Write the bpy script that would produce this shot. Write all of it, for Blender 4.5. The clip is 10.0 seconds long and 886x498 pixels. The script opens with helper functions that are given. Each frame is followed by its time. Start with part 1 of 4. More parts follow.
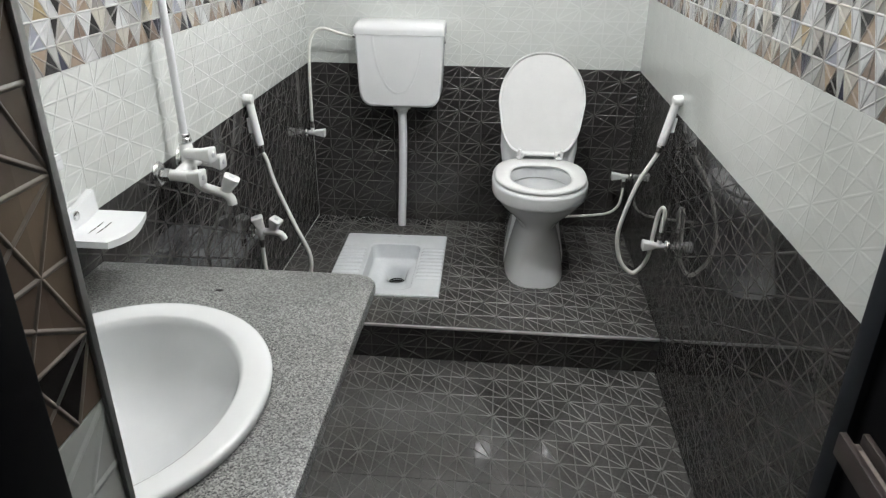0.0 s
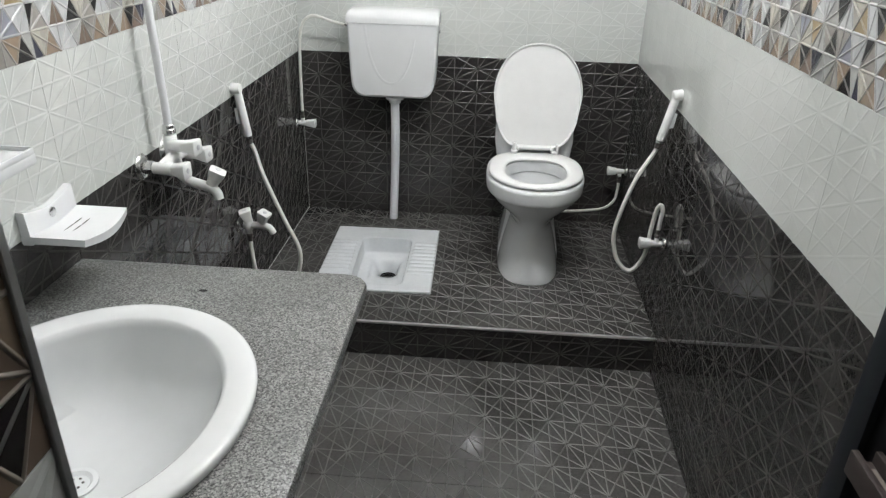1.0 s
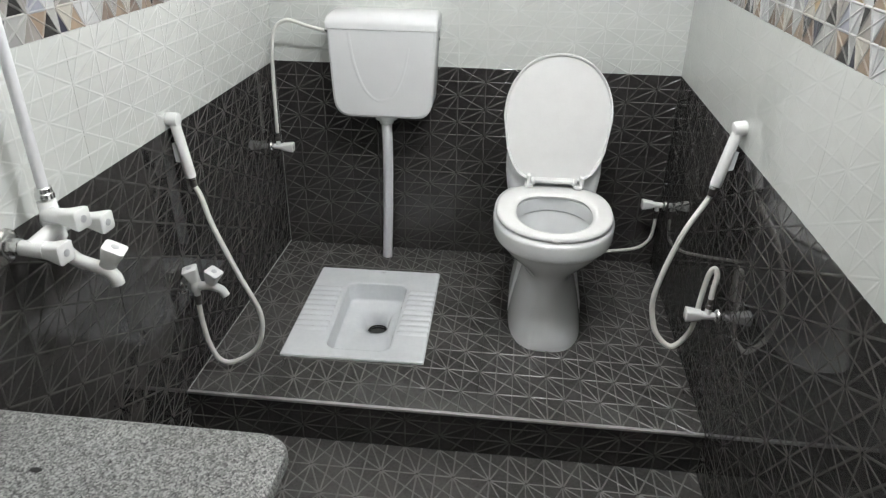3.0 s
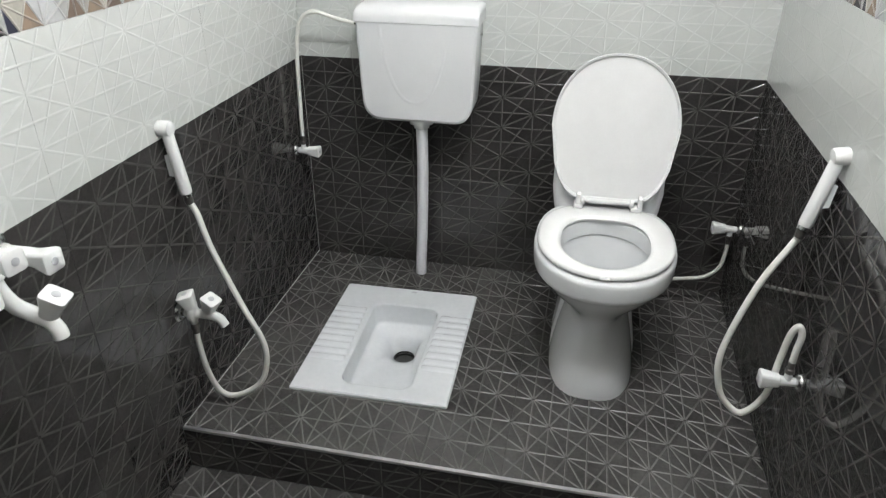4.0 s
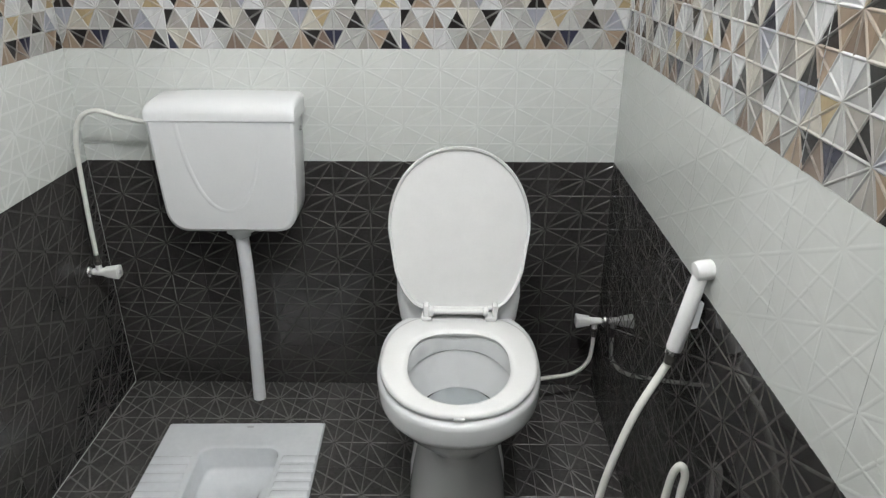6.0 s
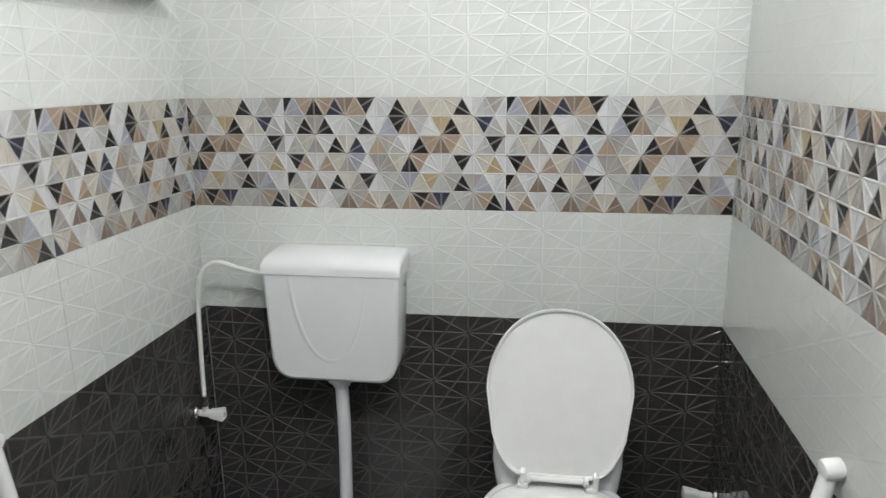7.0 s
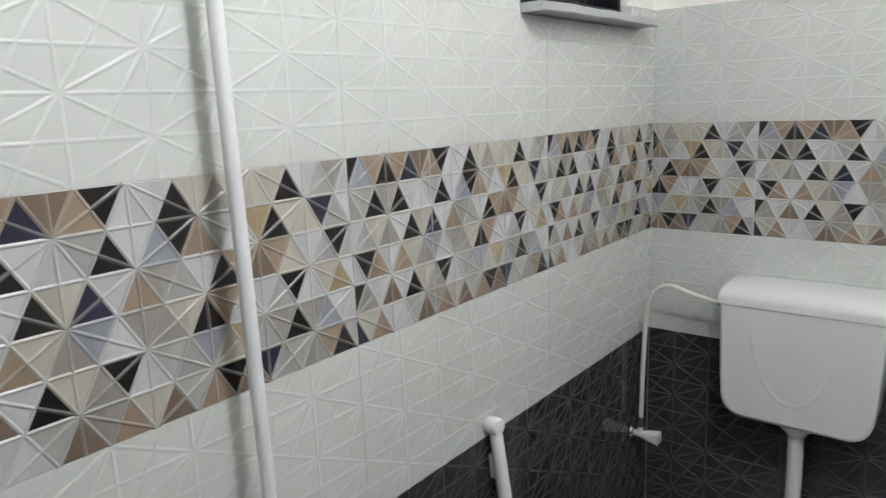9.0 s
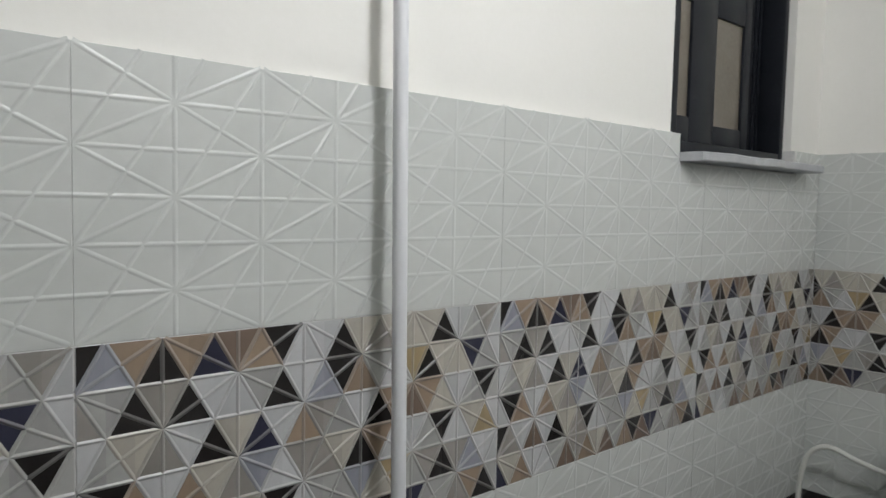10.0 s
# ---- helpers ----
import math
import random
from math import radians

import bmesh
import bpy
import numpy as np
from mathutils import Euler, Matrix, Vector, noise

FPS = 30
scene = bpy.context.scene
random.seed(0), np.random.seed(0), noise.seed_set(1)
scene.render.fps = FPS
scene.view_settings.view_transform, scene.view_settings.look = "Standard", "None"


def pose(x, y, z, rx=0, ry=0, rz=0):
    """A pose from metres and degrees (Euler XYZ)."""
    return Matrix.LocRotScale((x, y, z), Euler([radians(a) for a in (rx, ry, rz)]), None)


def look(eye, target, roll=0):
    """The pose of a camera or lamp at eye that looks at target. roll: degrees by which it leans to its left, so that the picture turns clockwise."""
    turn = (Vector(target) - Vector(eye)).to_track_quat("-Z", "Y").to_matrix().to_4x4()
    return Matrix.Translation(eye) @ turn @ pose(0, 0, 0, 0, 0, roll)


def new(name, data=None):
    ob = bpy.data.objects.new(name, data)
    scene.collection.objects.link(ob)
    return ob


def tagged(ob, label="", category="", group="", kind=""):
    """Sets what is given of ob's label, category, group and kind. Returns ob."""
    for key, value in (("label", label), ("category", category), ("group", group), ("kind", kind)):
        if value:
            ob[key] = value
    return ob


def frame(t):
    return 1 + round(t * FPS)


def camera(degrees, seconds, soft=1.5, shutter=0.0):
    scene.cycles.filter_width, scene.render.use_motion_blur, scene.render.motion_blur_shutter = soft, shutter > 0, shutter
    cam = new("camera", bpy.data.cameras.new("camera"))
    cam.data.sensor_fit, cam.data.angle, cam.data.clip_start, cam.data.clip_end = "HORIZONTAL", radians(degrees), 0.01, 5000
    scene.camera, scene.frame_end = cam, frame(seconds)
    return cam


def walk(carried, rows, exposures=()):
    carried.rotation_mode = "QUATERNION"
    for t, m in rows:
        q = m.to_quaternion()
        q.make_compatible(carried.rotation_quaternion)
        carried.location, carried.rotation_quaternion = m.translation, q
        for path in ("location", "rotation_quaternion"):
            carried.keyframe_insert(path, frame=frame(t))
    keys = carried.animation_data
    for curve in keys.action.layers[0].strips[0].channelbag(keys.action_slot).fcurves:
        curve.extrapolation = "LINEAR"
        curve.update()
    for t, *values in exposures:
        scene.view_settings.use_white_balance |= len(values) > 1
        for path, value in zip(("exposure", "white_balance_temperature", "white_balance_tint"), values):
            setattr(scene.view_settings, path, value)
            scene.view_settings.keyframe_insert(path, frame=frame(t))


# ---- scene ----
cam = camera(65.1, 10.0, soft=1.3, shutter=0.18)
PATH = [
    (0, (0.865, -3.097, 1.451), (0.718, -1.296, 0.596), 0.7),
    (0.5, (0.846, -3.082, 1.446), (0.723, -1.286, 0.575), 1.1),
    (1, (0.853, -3.037, 1.447), (0.734, -1.246, 0.564), 1.6),
    (1.5, (0.885, -2.924, 1.442), (0.647, -1.142, 0.566), 1.5),
    (1.8, (0.915, -2.85, 1.45), (0.55, -1.094, 0.564), 1.3),
    (2, (0.928, -2.806, 1.446), (0.587, -1.059, 0.534), 0.7),
    (2.5, (0.908, -2.644, 1.443), (0.666, -0.875, 0.541), -0.0),
    (2.7, (0.895, -2.59, 1.436), (0.715, -0.814, 0.533), 0.8),
    (3.8, (0.928, -2.225, 1.427), (0.612, -0.502, 0.462), 0.5),
    (4, (0.947, -2.183, 1.415), (0.583, -0.466, 0.457), 0.1),
    (4.5, (0.933, -1.997, 1.414), (0.565, -0.254, 0.505), 0.3),
    (4.8, (0.935, -1.918, 1.442), (0.664, -0.163, 0.525), -0.4),
    (5, (0.994, -1.878, 1.434), (0.78, -0.099, 0.546), -0.7),
    (5.2, (0.99, -1.876, 1.427), (0.937, -0.07, 0.565), 0.6),
    (6.3, (1.028, -1.82, 1.454), (1.0, 0.015, 0.659), -0.0),
    (6.5, (1.032, -1.813, 1.456), (0.917, 0.078, 0.814), -0.2),
    (7, (0.993, -1.82, 1.531), (0.696, 0.097, 1.041), -0.6),
    (7.5, (0.923, -1.861, 1.545), (0.333, 0.006, 1.14), -1.5),
    (8, (0.866, -1.878, 1.571), (-0.023, -0.127, 1.193), -2.0),
    (8.5, (0.832, -1.896, 1.563), (-0.2, -0.227, 1.175), -1.7),
    (9, (0.774, -1.913, 1.547), (-0.459, -0.392, 1.139), -2.3),
    (9.5, (0.737, -1.928, 1.569), (-0.66, -0.518, 1.316), -2.5),
    (9.7, (0.738, -1.942, 1.598), (-0.684, -0.554, 1.408), -1.8),
    (10, (0.754, -1.95, 1.622), (-0.761, -0.65, 1.495), 1.2),
]
walk(cam, [(t, look(eye, target, roll)) for t, eye, target, roll in PATH], [(0, 0.85), (2.5, 0.84), (4, 0.95), (4.5, 0.85), (5, 0.72), (6.5, 0.72), (7, 0.55), (7.5, 0.36), (8, 0.2), (9, 0.12), (9.5, -0.02), (10, -0.56)])

# ---- light and exposure ----
world = bpy.data.worlds.new("world")
scene.world = world
world.use_nodes = True
world.node_tree.nodes["Background"].inputs[0].default_value = (0.02, 0.022, 0.03, 1)
world.node_tree.nodes["Background"].inputs[1].default_value = 0.3
BULB_WATTS = 340.0
SPOT_WATTS = 370.0

# ---- sizes of the room, in metres ----
W = 1.456           # width, west wall at x = 0, east wall at x = W
FRONT = -2.757      # inner face of the wall with the door
STEP = -0.985       # riser of the raised platform
PLAT = 0.137        # height of the platform
DARK = 0.874        # top of the dark tiles
BAND = 1.174        # bottom of the patterned band
TOP = 1.774         # top of the tiling
CEIL = 2.50
COUNTER = 0.757

# ---- materials ----


def nodes_of(name):
    m = bpy.data.materials.new(name)
    m.use_nodes = True
    return m, m.node_tree.nodes, m.node_tree.links, m.node_tree.nodes["Principled BSDF"]


def noise_node(n, l, scale, detail=4.0, rough=0.55, vec=None):
    t = n.new("ShaderNodeTexNoise")
    t.inputs["Scale"].default_value = scale
    t.inputs["Detail"].default_value = detail
    t.inputs["Roughness"].default_value = rough
    if vec is not None:
        l.new(vec, t.inputs["Vector"])
    return t


def ramp_node(n, l, fac, stops):
    r = n.new("ShaderNodeValToRGB")
    e = r.color_ramp.elements
    e[0].position, e[0].color = stops[0][0], (*stops[0][1], 1)
    e[1].position, e[1].color = stops[-1][0], (*stops[-1][1], 1)
    for p, c in stops[1:-1]:
        x = e.new(p)
        x.color = (*c, 1)
    l.new(fac, r.inputs["Fac"])
    return r


def surface(name, c0, c1, rough=(0.1, 0.2), metal=0.0, scale=6.0, fine=90.0, bump=0.02, vary=0.0, dist=0.001, spec=0.5, coat=0.0):
    """A two-scale surface: colour between c0 and c1, roughness range, fine bump."""
    m, n, l, p = nodes_of(name)
    tc = n.new("ShaderNodeTexCoord")
    geo = n.new("ShaderNodeNewGeometry")
    big = noise_node(n, l, scale, 5, 0.6, geo.outputs["Position"])
    small = noise_node(n, l, fine, 3, 0.6, geo.outputs["Position"])
    mix = n.new("ShaderNodeMath")
    mix.operation = "MULTIPLY_ADD"
    l.new(small.outputs["Fac"], mix.inputs[0])
    mix.inputs[1].default_value = 0.35
    half = n.new("ShaderNodeMath")
    half.operation = "MULTIPLY"
    half.inputs[1].default_value = 0.65
    l.new(big.outputs["Fac"], half.inputs[0])
    l.new(half.outputs[0], mix.inputs[2])
    col = ramp_node(n, l, mix.outputs[0], [(0.3, c0), (0.7, c1)])
    out = col.outputs["Color"]
    if vary:
        info = n.new("ShaderNodeObjectInfo")
        hsv = n.new("ShaderNodeHueSaturation")
        mr = n.new("ShaderNodeMapRange")
        mr.inputs["To Min"].default_value, mr.inputs["To Max"].default_value = 1 - vary, 1 + vary
        l.new(info.outputs["Random"], mr.inputs["Value"])
        l.new(mr.outputs["Result"], hsv.inputs["Value"])
        l.new(out, hsv.inputs["Color"])
        out = hsv.outputs["Color"]
    l.new(out, p.inputs["Base Color"])
    rr = n.new("ShaderNodeMapRange")
    rr.inputs["To Min"].default_value, rr.inputs["To Max"].default_value = rough
    l.new(big.outputs["Fac"], rr.inputs["Value"])
    l.new(rr.outputs["Result"], p.inputs["Roughness"])
    p.inputs["Metallic"].default_value = metal
    p.inputs["Specular IOR Level"].default_value = spec
    p.inputs["Coat Weight"].default_value = coat
    p.inputs["Coat Roughness"].default_value = 0.04
    if bump:
        b = n.new("ShaderNodeBump")
        b.inputs["Strength"].default_value = bump
        b.inputs["Distance"].default_value = dist
        l.new(mix.outputs[0], b.inputs["Height"])
        l.new(b.outputs["Normal"], p.inputs["Normal"])
    return m


def granite_material():
    m, n, l, p = nodes_of("grey_granite")
    geo = n.new("ShaderNodeNewGeometry")
    v = n.new("ShaderNodeTexVoronoi")
    v.inputs["Scale"].default_value = 430
    l.new(geo.outputs["Position"], v.inputs["Vector"])
    a = noise_node(n, l, 240, 4, 0.7, geo.outputs["Position"])
    b = noise_node(n, l, 9, 4, 0.6, geo.outputs["Position"])
    sep = n.new("ShaderNodeSeparateColor")
    l.new(v.outputs["Color"], sep.inputs["Color"])
    mx = n.new("ShaderNodeMath")
    mx.operation = "MULTIPLY_ADD"
    l.new(sep.outputs["Red"], mx.inputs[0])
    mx.inputs[1].default_value = 0.5
    s2 = n.new("ShaderNodeMath")
    s2.operation = "MULTIPLY"
    s2.inputs[1].default_value = 0.55
    l.new(a.outputs["Fac"], s2.inputs[0])
    l.new(s2.outputs[0], mx.inputs[2])
    col = ramp_node(n, l, mx.outputs[0], [(0.26, (0.014, 0.014, 0.015)), (0.41, (0.098, 0.098, 0.098)), (0.55, (0.168, 0.171, 0.168)), (0.78, (0.34, 0.344, 0.334))])
    tint = n.new("ShaderNodeMix")
    tint.data_type = "RGBA"
    tint.blend_type = "MULTIPLY"
    shade = ramp_node(n, l, b.outputs["Fac"], [(0.3, (0.78, 0.78, 0.78)), (0.7, (1, 1, 1))])
    tint.inputs["Factor"].default_value = 1
    l.new(col.outputs["Color"], tint.inputs["A"])
    l.new(shade.outputs["Color"], tint.inputs["B"])
    l.new(tint.outputs["Result"], p.inputs["Base Color"])
    p.inputs["Roughness"].default_value = 0.3
    bu = n.new("ShaderNodeBump")
    bu.inputs["Strength"].default_value = 0.08
    bu.inputs["Distance"].default_value = 0.0006
    l.new(mx.outputs[0], bu.inputs["Height"])
    l.new(bu.outputs["Normal"], p.inputs["Normal"])
    return m


def glow_material(name, colour, strength):
    m, n, l, p = nodes_of(name)
    p.inputs["Base Color"].default_value = (0.8, 0.8, 0.8, 1)
    p.inputs["Emission Color"].default_value = (*colour, 1)
    p.inputs["Emission Strength"].default_value = strength
    return m


def glass_material(name, tint, rough):
    m, n, l, p = nodes_of(name)
    p.inputs["Base Color"].default_value = (*tint, 1)
    p.inputs["Roughness"].default_value = rough
    p.inputs["Transmission Weight"].default_value = 1.0
    p.inputs["IOR"].default_value = 1.45
    return m


WHITE_TILE = surface("white_glazed_tile", (0.555, 0.575, 0.555), (0.61, 0.628, 0.608), (0.02, 0.04), scale=5, fine=60, bump=0.02, vary=0.012, dist=0.002)
WHITE_RIDGE = surface("white_glazed_ridge", (0.555, 0.575, 0.555), (0.61, 0.628, 0.608), (0.26, 0.34), scale=5, fine=60, bump=0.02, spec=0.45)
DARK_TILE = surface("dark_glazed_tile", (0.028, 0.026, 0.0255), (0.057, 0.053, 0.052), (0.02, 0.045), scale=9, fine=150, bump=0.008, vary=0.10, dist=0.001)
# paler than the tile: reflections along the ridges are partly put into the colour
DARK_RIDGE = surface("dark_glazed_ridge", (0.048, 0.046, 0.044), (0.090, 0.086, 0.082), (0.15, 0.24), scale=8, fine=200, bump=0.03)
FLOOR_TILE = surface("dark_floor_tile", (0.033, 0.032, 0.0305), (0.086, 0.082, 0.079), (0.012, 0.035), scale=5, fine=120, bump=0.01, vary=0.08)
# likewise lightened, so the colour carries some of the gleam on the floor ridges
FLOOR_RIDGE = surface("dark_floor_ridge", (0.088, 0.086, 0.083), (0.152, 0.148, 0.142), (0.20, 0.30), scale=8, fine=200, bump=0.04)
GROUT_DARK = surface("dark_grout", (0.02, 0.02, 0.02), (0.05, 0.05, 0.05), (0.7, 0.9), bump=0.2)
GROUT_WHITE = surface("white_grout", (0.55, 0.55, 0.53), (0.68, 0.68, 0.66), (0.6, 0.8), bump=0.2)
GROUT_PALE = surface("pale_grey_grout", (0.26, 0.26, 0.25), (0.36, 0.36, 0.35), (0.6, 0.8), bump=0.2)
PAINT = surface("cream_wall_paint", (0.83, 0.82, 0.775), (0.87, 0.86, 0.82), (0.5, 0.65), scale=2.5, fine=140, bump=0.12)
CERAMIC = surface("white_vitreous_china", (0.695, 0.71, 0.718), (0.74, 0.752, 0.76), (0.05, 0.10), scale=4, fine=30, bump=0.01, coat=0.3)
WORN_CERAMIC = surface("dull_white_china", (0.60, 0.625, 0.65), (0.71, 0.73, 0.75), (0.08, 0.2), scale=7, fine=70, bump=0.02, coat=0.2)
PLASTIC = surface("white_plastic", (0.70, 0.715, 0.725), (0.75, 0.76, 0.77), (0.12, 0.2), scale=8, fine=160, bump=0.03)
PLASTIC_GLOSS = surface("white_tap_plastic", (0.735, 0.74, 0.735), (0.785, 0.79, 0.785), (0.15, 0.25), scale=20, fine=200, bump=0.02)
HOSE = surface("off_white_hose", (0.62, 0.62, 0.58), (0.72, 0.72, 0.68), (0.3, 0.42), scale=20, fine=260, bump=0.05)
PVC = surface("pale_pvc_pipe", (0.70, 0.71, 0.73), (0.77, 0.78, 0.80), (0.25, 0.35), scale=10, fine=120, bump=0.03)
CHROME = surface("worn_chrome", (0.60, 0.60, 0.60), (0.75, 0.75, 0.74), (0.12, 0.3), metal=1.0, scale=40, fine=300, bump=0.03)
DARK_METAL = surface("dull_dark_fitting", (0.06, 0.058, 0.055), (0.16, 0.15, 0.14), (0.3, 0.5), metal=0.7, scale=60, fine=300, bump=0.05)
ALU_DARK = surface("dark_grey_aluminium", (0.009, 0.0105, 0.014), (0.017, 0.0195, 0.025), (0.35, 0.5), scale=12, fine=200, bump=0.05, spec=0.22)
BLACK_PANEL = surface("black_door_panel", (0.003, 0.003, 0.0035), (0.007, 0.007, 0.008), (0.3, 0.45), scale=8, fine=90, bump=0.05, spec=0.12)
DOOR_BROWN = surface("dark_brown_door_profile", (0.036, 0.028, 0.026), (0.066, 0.053, 0.050), (0.35, 0.5), scale=12, fine=200, bump=0.05, spec=0.22)
TAN_STRIP = surface("tan_wood_strip", (0.17, 0.14, 0.12), (0.28, 0.24, 0.21), (0.5, 0.7), scale=40, fine=180, bump=0.1)
SILL_STONE = surface("pale_grey_sill_stone", (0.36, 0.37, 0.39), (0.50, 0.51, 0.53), (0.4, 0.55), scale=30, fine=220, bump=0.15)
TRIM_ALU = surface("brushed_trim", (0.45, 0.45, 0.46), (0.6, 0.6, 0.6), (0.25, 0.4), metal=0.8, scale=20, fine=200, bump=0.03)
GRANITE = granite_material()
WATER = glass_material("still_water", (0.93, 0.96, 0.97), 0.02)
PANE = surface("frosted_beige_pane", (0.13, 0.112, 0.088), (0.18, 0.158, 0.128), (0.12, 0.25), scale=6, fine=120, bump=0.05)
HOLE = surface("black_hole", (0.004, 0.004, 0.004), (0.01, 0.01, 0.01), (0.6, 0.8), bump=0.0)
OUT_WALL = surface("dim_outside_plaster", (0.28, 0.23, 0.18), (0.36, 0.30, 0.24), (0.8, 0.9), scale=3, fine=60, bump=0.2)
LOBBY = surface("lobby_paint", (0.45, 0.44, 0.42), (0.5, 0.49, 0.47), (0.6, 0.8), scale=3, fine=80, bump=0.1)
BULB_GLOW = glow_material("led_bulb_glow", (0.985, 1.0, 1.035), BULB_WATTS)
SPOT_GLOW = glow_material("led_spot_glow", (0.985, 1.0, 1.035), SPOT_WATTS)


def decor(name, c, spread=0.11, rough=(0.08, 0.16)):
    c = tuple(v * 0.70 for v in c)
    m = surface(name, tuple(v * 0.88 for v in c), c, rough, scale=26, fine=140, bump=0.03, dist=0.001)
    n, l = m.node_tree.nodes, m.node_tree.links
    p = n["Principled BSDF"]
    geo = n.new("ShaderNodeNewGeometry")
    mr = n.new("ShaderNodeMapRange")
    mr.inputs["To Min"].default_value, mr.inputs["To Max"].default_value = 1 - spread, 1 + spread
    hsv = n.new("ShaderNodeHueSaturation")
    l.new(geo.outputs["Random Per Island"], mr.inputs["Value"])
    l.new(mr.outputs["Result"], hsv.inputs["Value"])
    l.new(p.inputs["Base Color"].links[0].from_socket, hsv.inputs["Color"])
    l.new(hsv.outputs["Color"], p.inputs["Base Color"])
    return m


GLAZE = {
    "W": ("white", (0.74, 0.75, 0.76)),
    "C": ("cream", (0.66, 0.62, 0.54)),
    "G": ("pale_grey", (0.55, 0.55, 0.53)),
    "M": ("greige", (0.44, 0.415, 0.38)),
    "L": ("lavender", (0.43, 0.445, 0.505)),
    "T": ("tan", (0.42, 0.32, 0.235)),
    "Y": ("ochre", (0.52, 0.41, 0.24)),
    "B": ("brown", (0.27, 0.20, 0.155)),
    "K": ("dark_brown", (0.030, 0.026, 0.025)),
    "N": ("navy", (0.046, 0.047, 0.08)),
}
DECOR = {k: decor("decor_" + name, c) for k, (name, c) in GLAZE.items()}
# raised lines of the pattern: the field's colour lightened, part pale glaze, part painted gloss highlight
DECOR_LINE = {k: decor("decor_line_" + name, tuple(0.74 * v + 0.26 * w for v, w in zip(c, (0.60, 0.585, 0.555))), 0.05, (0.26, 0.34)) for k, (name, c) in GLAZE.items()}

# ---- building helpers ----


def mesh_of(name, bm, mats, smooth=False):
    me = bpy.data.meshes.new(name)
    bm.normal_update()
    bm.to_mesh(me)
    bm.free()
    for m in mats if isinstance(mats, (list, tuple)) else [mats]:
        me.materials.append(m)
    if smooth:
        me.shade_smooth()
    return me


def sharp(me, degrees=35):
    """Smooth shading with edges over the angle kept sharp."""
    me.shade_smooth()
    me.set_sharp_from_angle(angle=radians(degrees))


def part(name, bm, material, parent, label="", smooth=35):
    me = mesh_of(name, bm, material)
    if smooth:
        sharp(me, smooth)
    ob = new(name, me)
    ob.parent = parent
    if label:
        tagged(ob, label=label)
    return ob


def thing(name, label, category, group="", at=None, kind=""):
    ob = new(name)
    ob.empty_display_size = 0.05
    if at is not None:
        ob.matrix_world = at
    return tagged(ob, label, category, group, kind)


def box(bm, x0, x1, y0, y1, z0, z1, bevel=0.0, mat=0, segs=2):
    g = bmesh.new()
    vs = [g.verts.new((x, y, z)) for x in (x0, x1) for y in (y0, y1) for z in (z0, z1)]
    for q in ((0, 1, 3, 2), (4, 6, 7, 5), (0, 4, 5, 1), (2, 3, 7, 6), (0, 2, 6, 4), (1, 5, 7, 3)):
        g.faces.new([vs[i] for i in q])
    if bevel:
        bmesh.ops.bevel(g, geom=g.edges[:], offset=bevel, segments=segs, affect="EDGES", profile=0.5)
    join(bm, g, mat)


def join(bm, g, mat=0, m=None):
    if m is not None:
        bmesh.ops.transform(g, matrix=m, verts=g.verts[:])
    bmesh.ops.recalc_face_normals(g, faces=g.faces[:])
    idx = {}
    for v in g.verts:
        idx[v] = bm.verts.new(v.co)
    for f in g.faces:
        try:
            nf = bm.faces.new([idx[v] for v in f.verts])
            nf.material_index = mat if mat else f.material_index
        except ValueError:
            pass
    g.free()


def loft(bm, rings, closed_ends=(True, True), mat=0):
    """Skins rings of equal length one after the other."""
    g = bmesh.new()
    vr = [[g.verts.new(p) for p in r] for r in rings]
    n = len(rings[0])
    for a, b in zip(vr, vr[1:]):
        for i in range(n):
            g.faces.new((a[i], a[(i + 1) % n], b[(i + 1) % n], b[i]))
    if closed_ends[0]:
        g.faces.new(vr[0][::-1])
    if closed_ends[1]:
        g.faces.new(vr[-1])
    join(bm, g, mat)


def lathe(bm, profile, m=None, seg=28, mat=0):
    """Turns a profile of (radius, height) round z, then places it by m."""
    rings = [[Vector((max(r, 1e-5) * math.cos(2 * math.pi * i / seg), max(r, 1e-5) * math.sin(2 * math.pi * i / seg), h)) for i in range(seg)] for r, h in profile]
    if m is not None:
        rings = [[m @ p for p in r] for r in rings]
    loft(bm, rings, (True, True), mat)


def along(a, b):
    """A pose at a whose z axis points to b."""
    a, b = Vector(a), Vector(b)
    return Matrix.Translation(a) @ (b - a).to_track_quat("Z", "Y").to_matrix().to_4x4()


def rod(bm, a, b, r0, r1=None, seg=20, mat=0, ease=0.0):
    d = (Vector(b) - Vector(a)).length
    r1 = r0 if r1 is None else r1
    e = ease
    prof = [(r0 - e, 0), (r0, e), (r1, d - e), (r1 - e, d)] if e else [(r0, 0), (r1, d)]
    lathe(bm, prof, along(a, b), seg, mat)


def curve_points(pts, steps=8):
    """A smooth line through the given places."""
    p = [Vector(q) for q in pts]
    p = [p[0] * 2 - p[1]] + p + [p[-1] * 2 - p[-2]]
    out = []
    for i in range(1, len(p) - 2):
        for s in range(steps):
            t = s / steps
            a, b, c, d = p[i - 1], p[i], p[i + 1], p[i + 2]
            out.append(0.5 * ((2 * b) + (c - a) * t + (2 * a - 5 * b + 4 * c - d) * t * t + (3 * b - a - 3 * c + d) * t ** 3))
    out.append(p[-2])
    return out


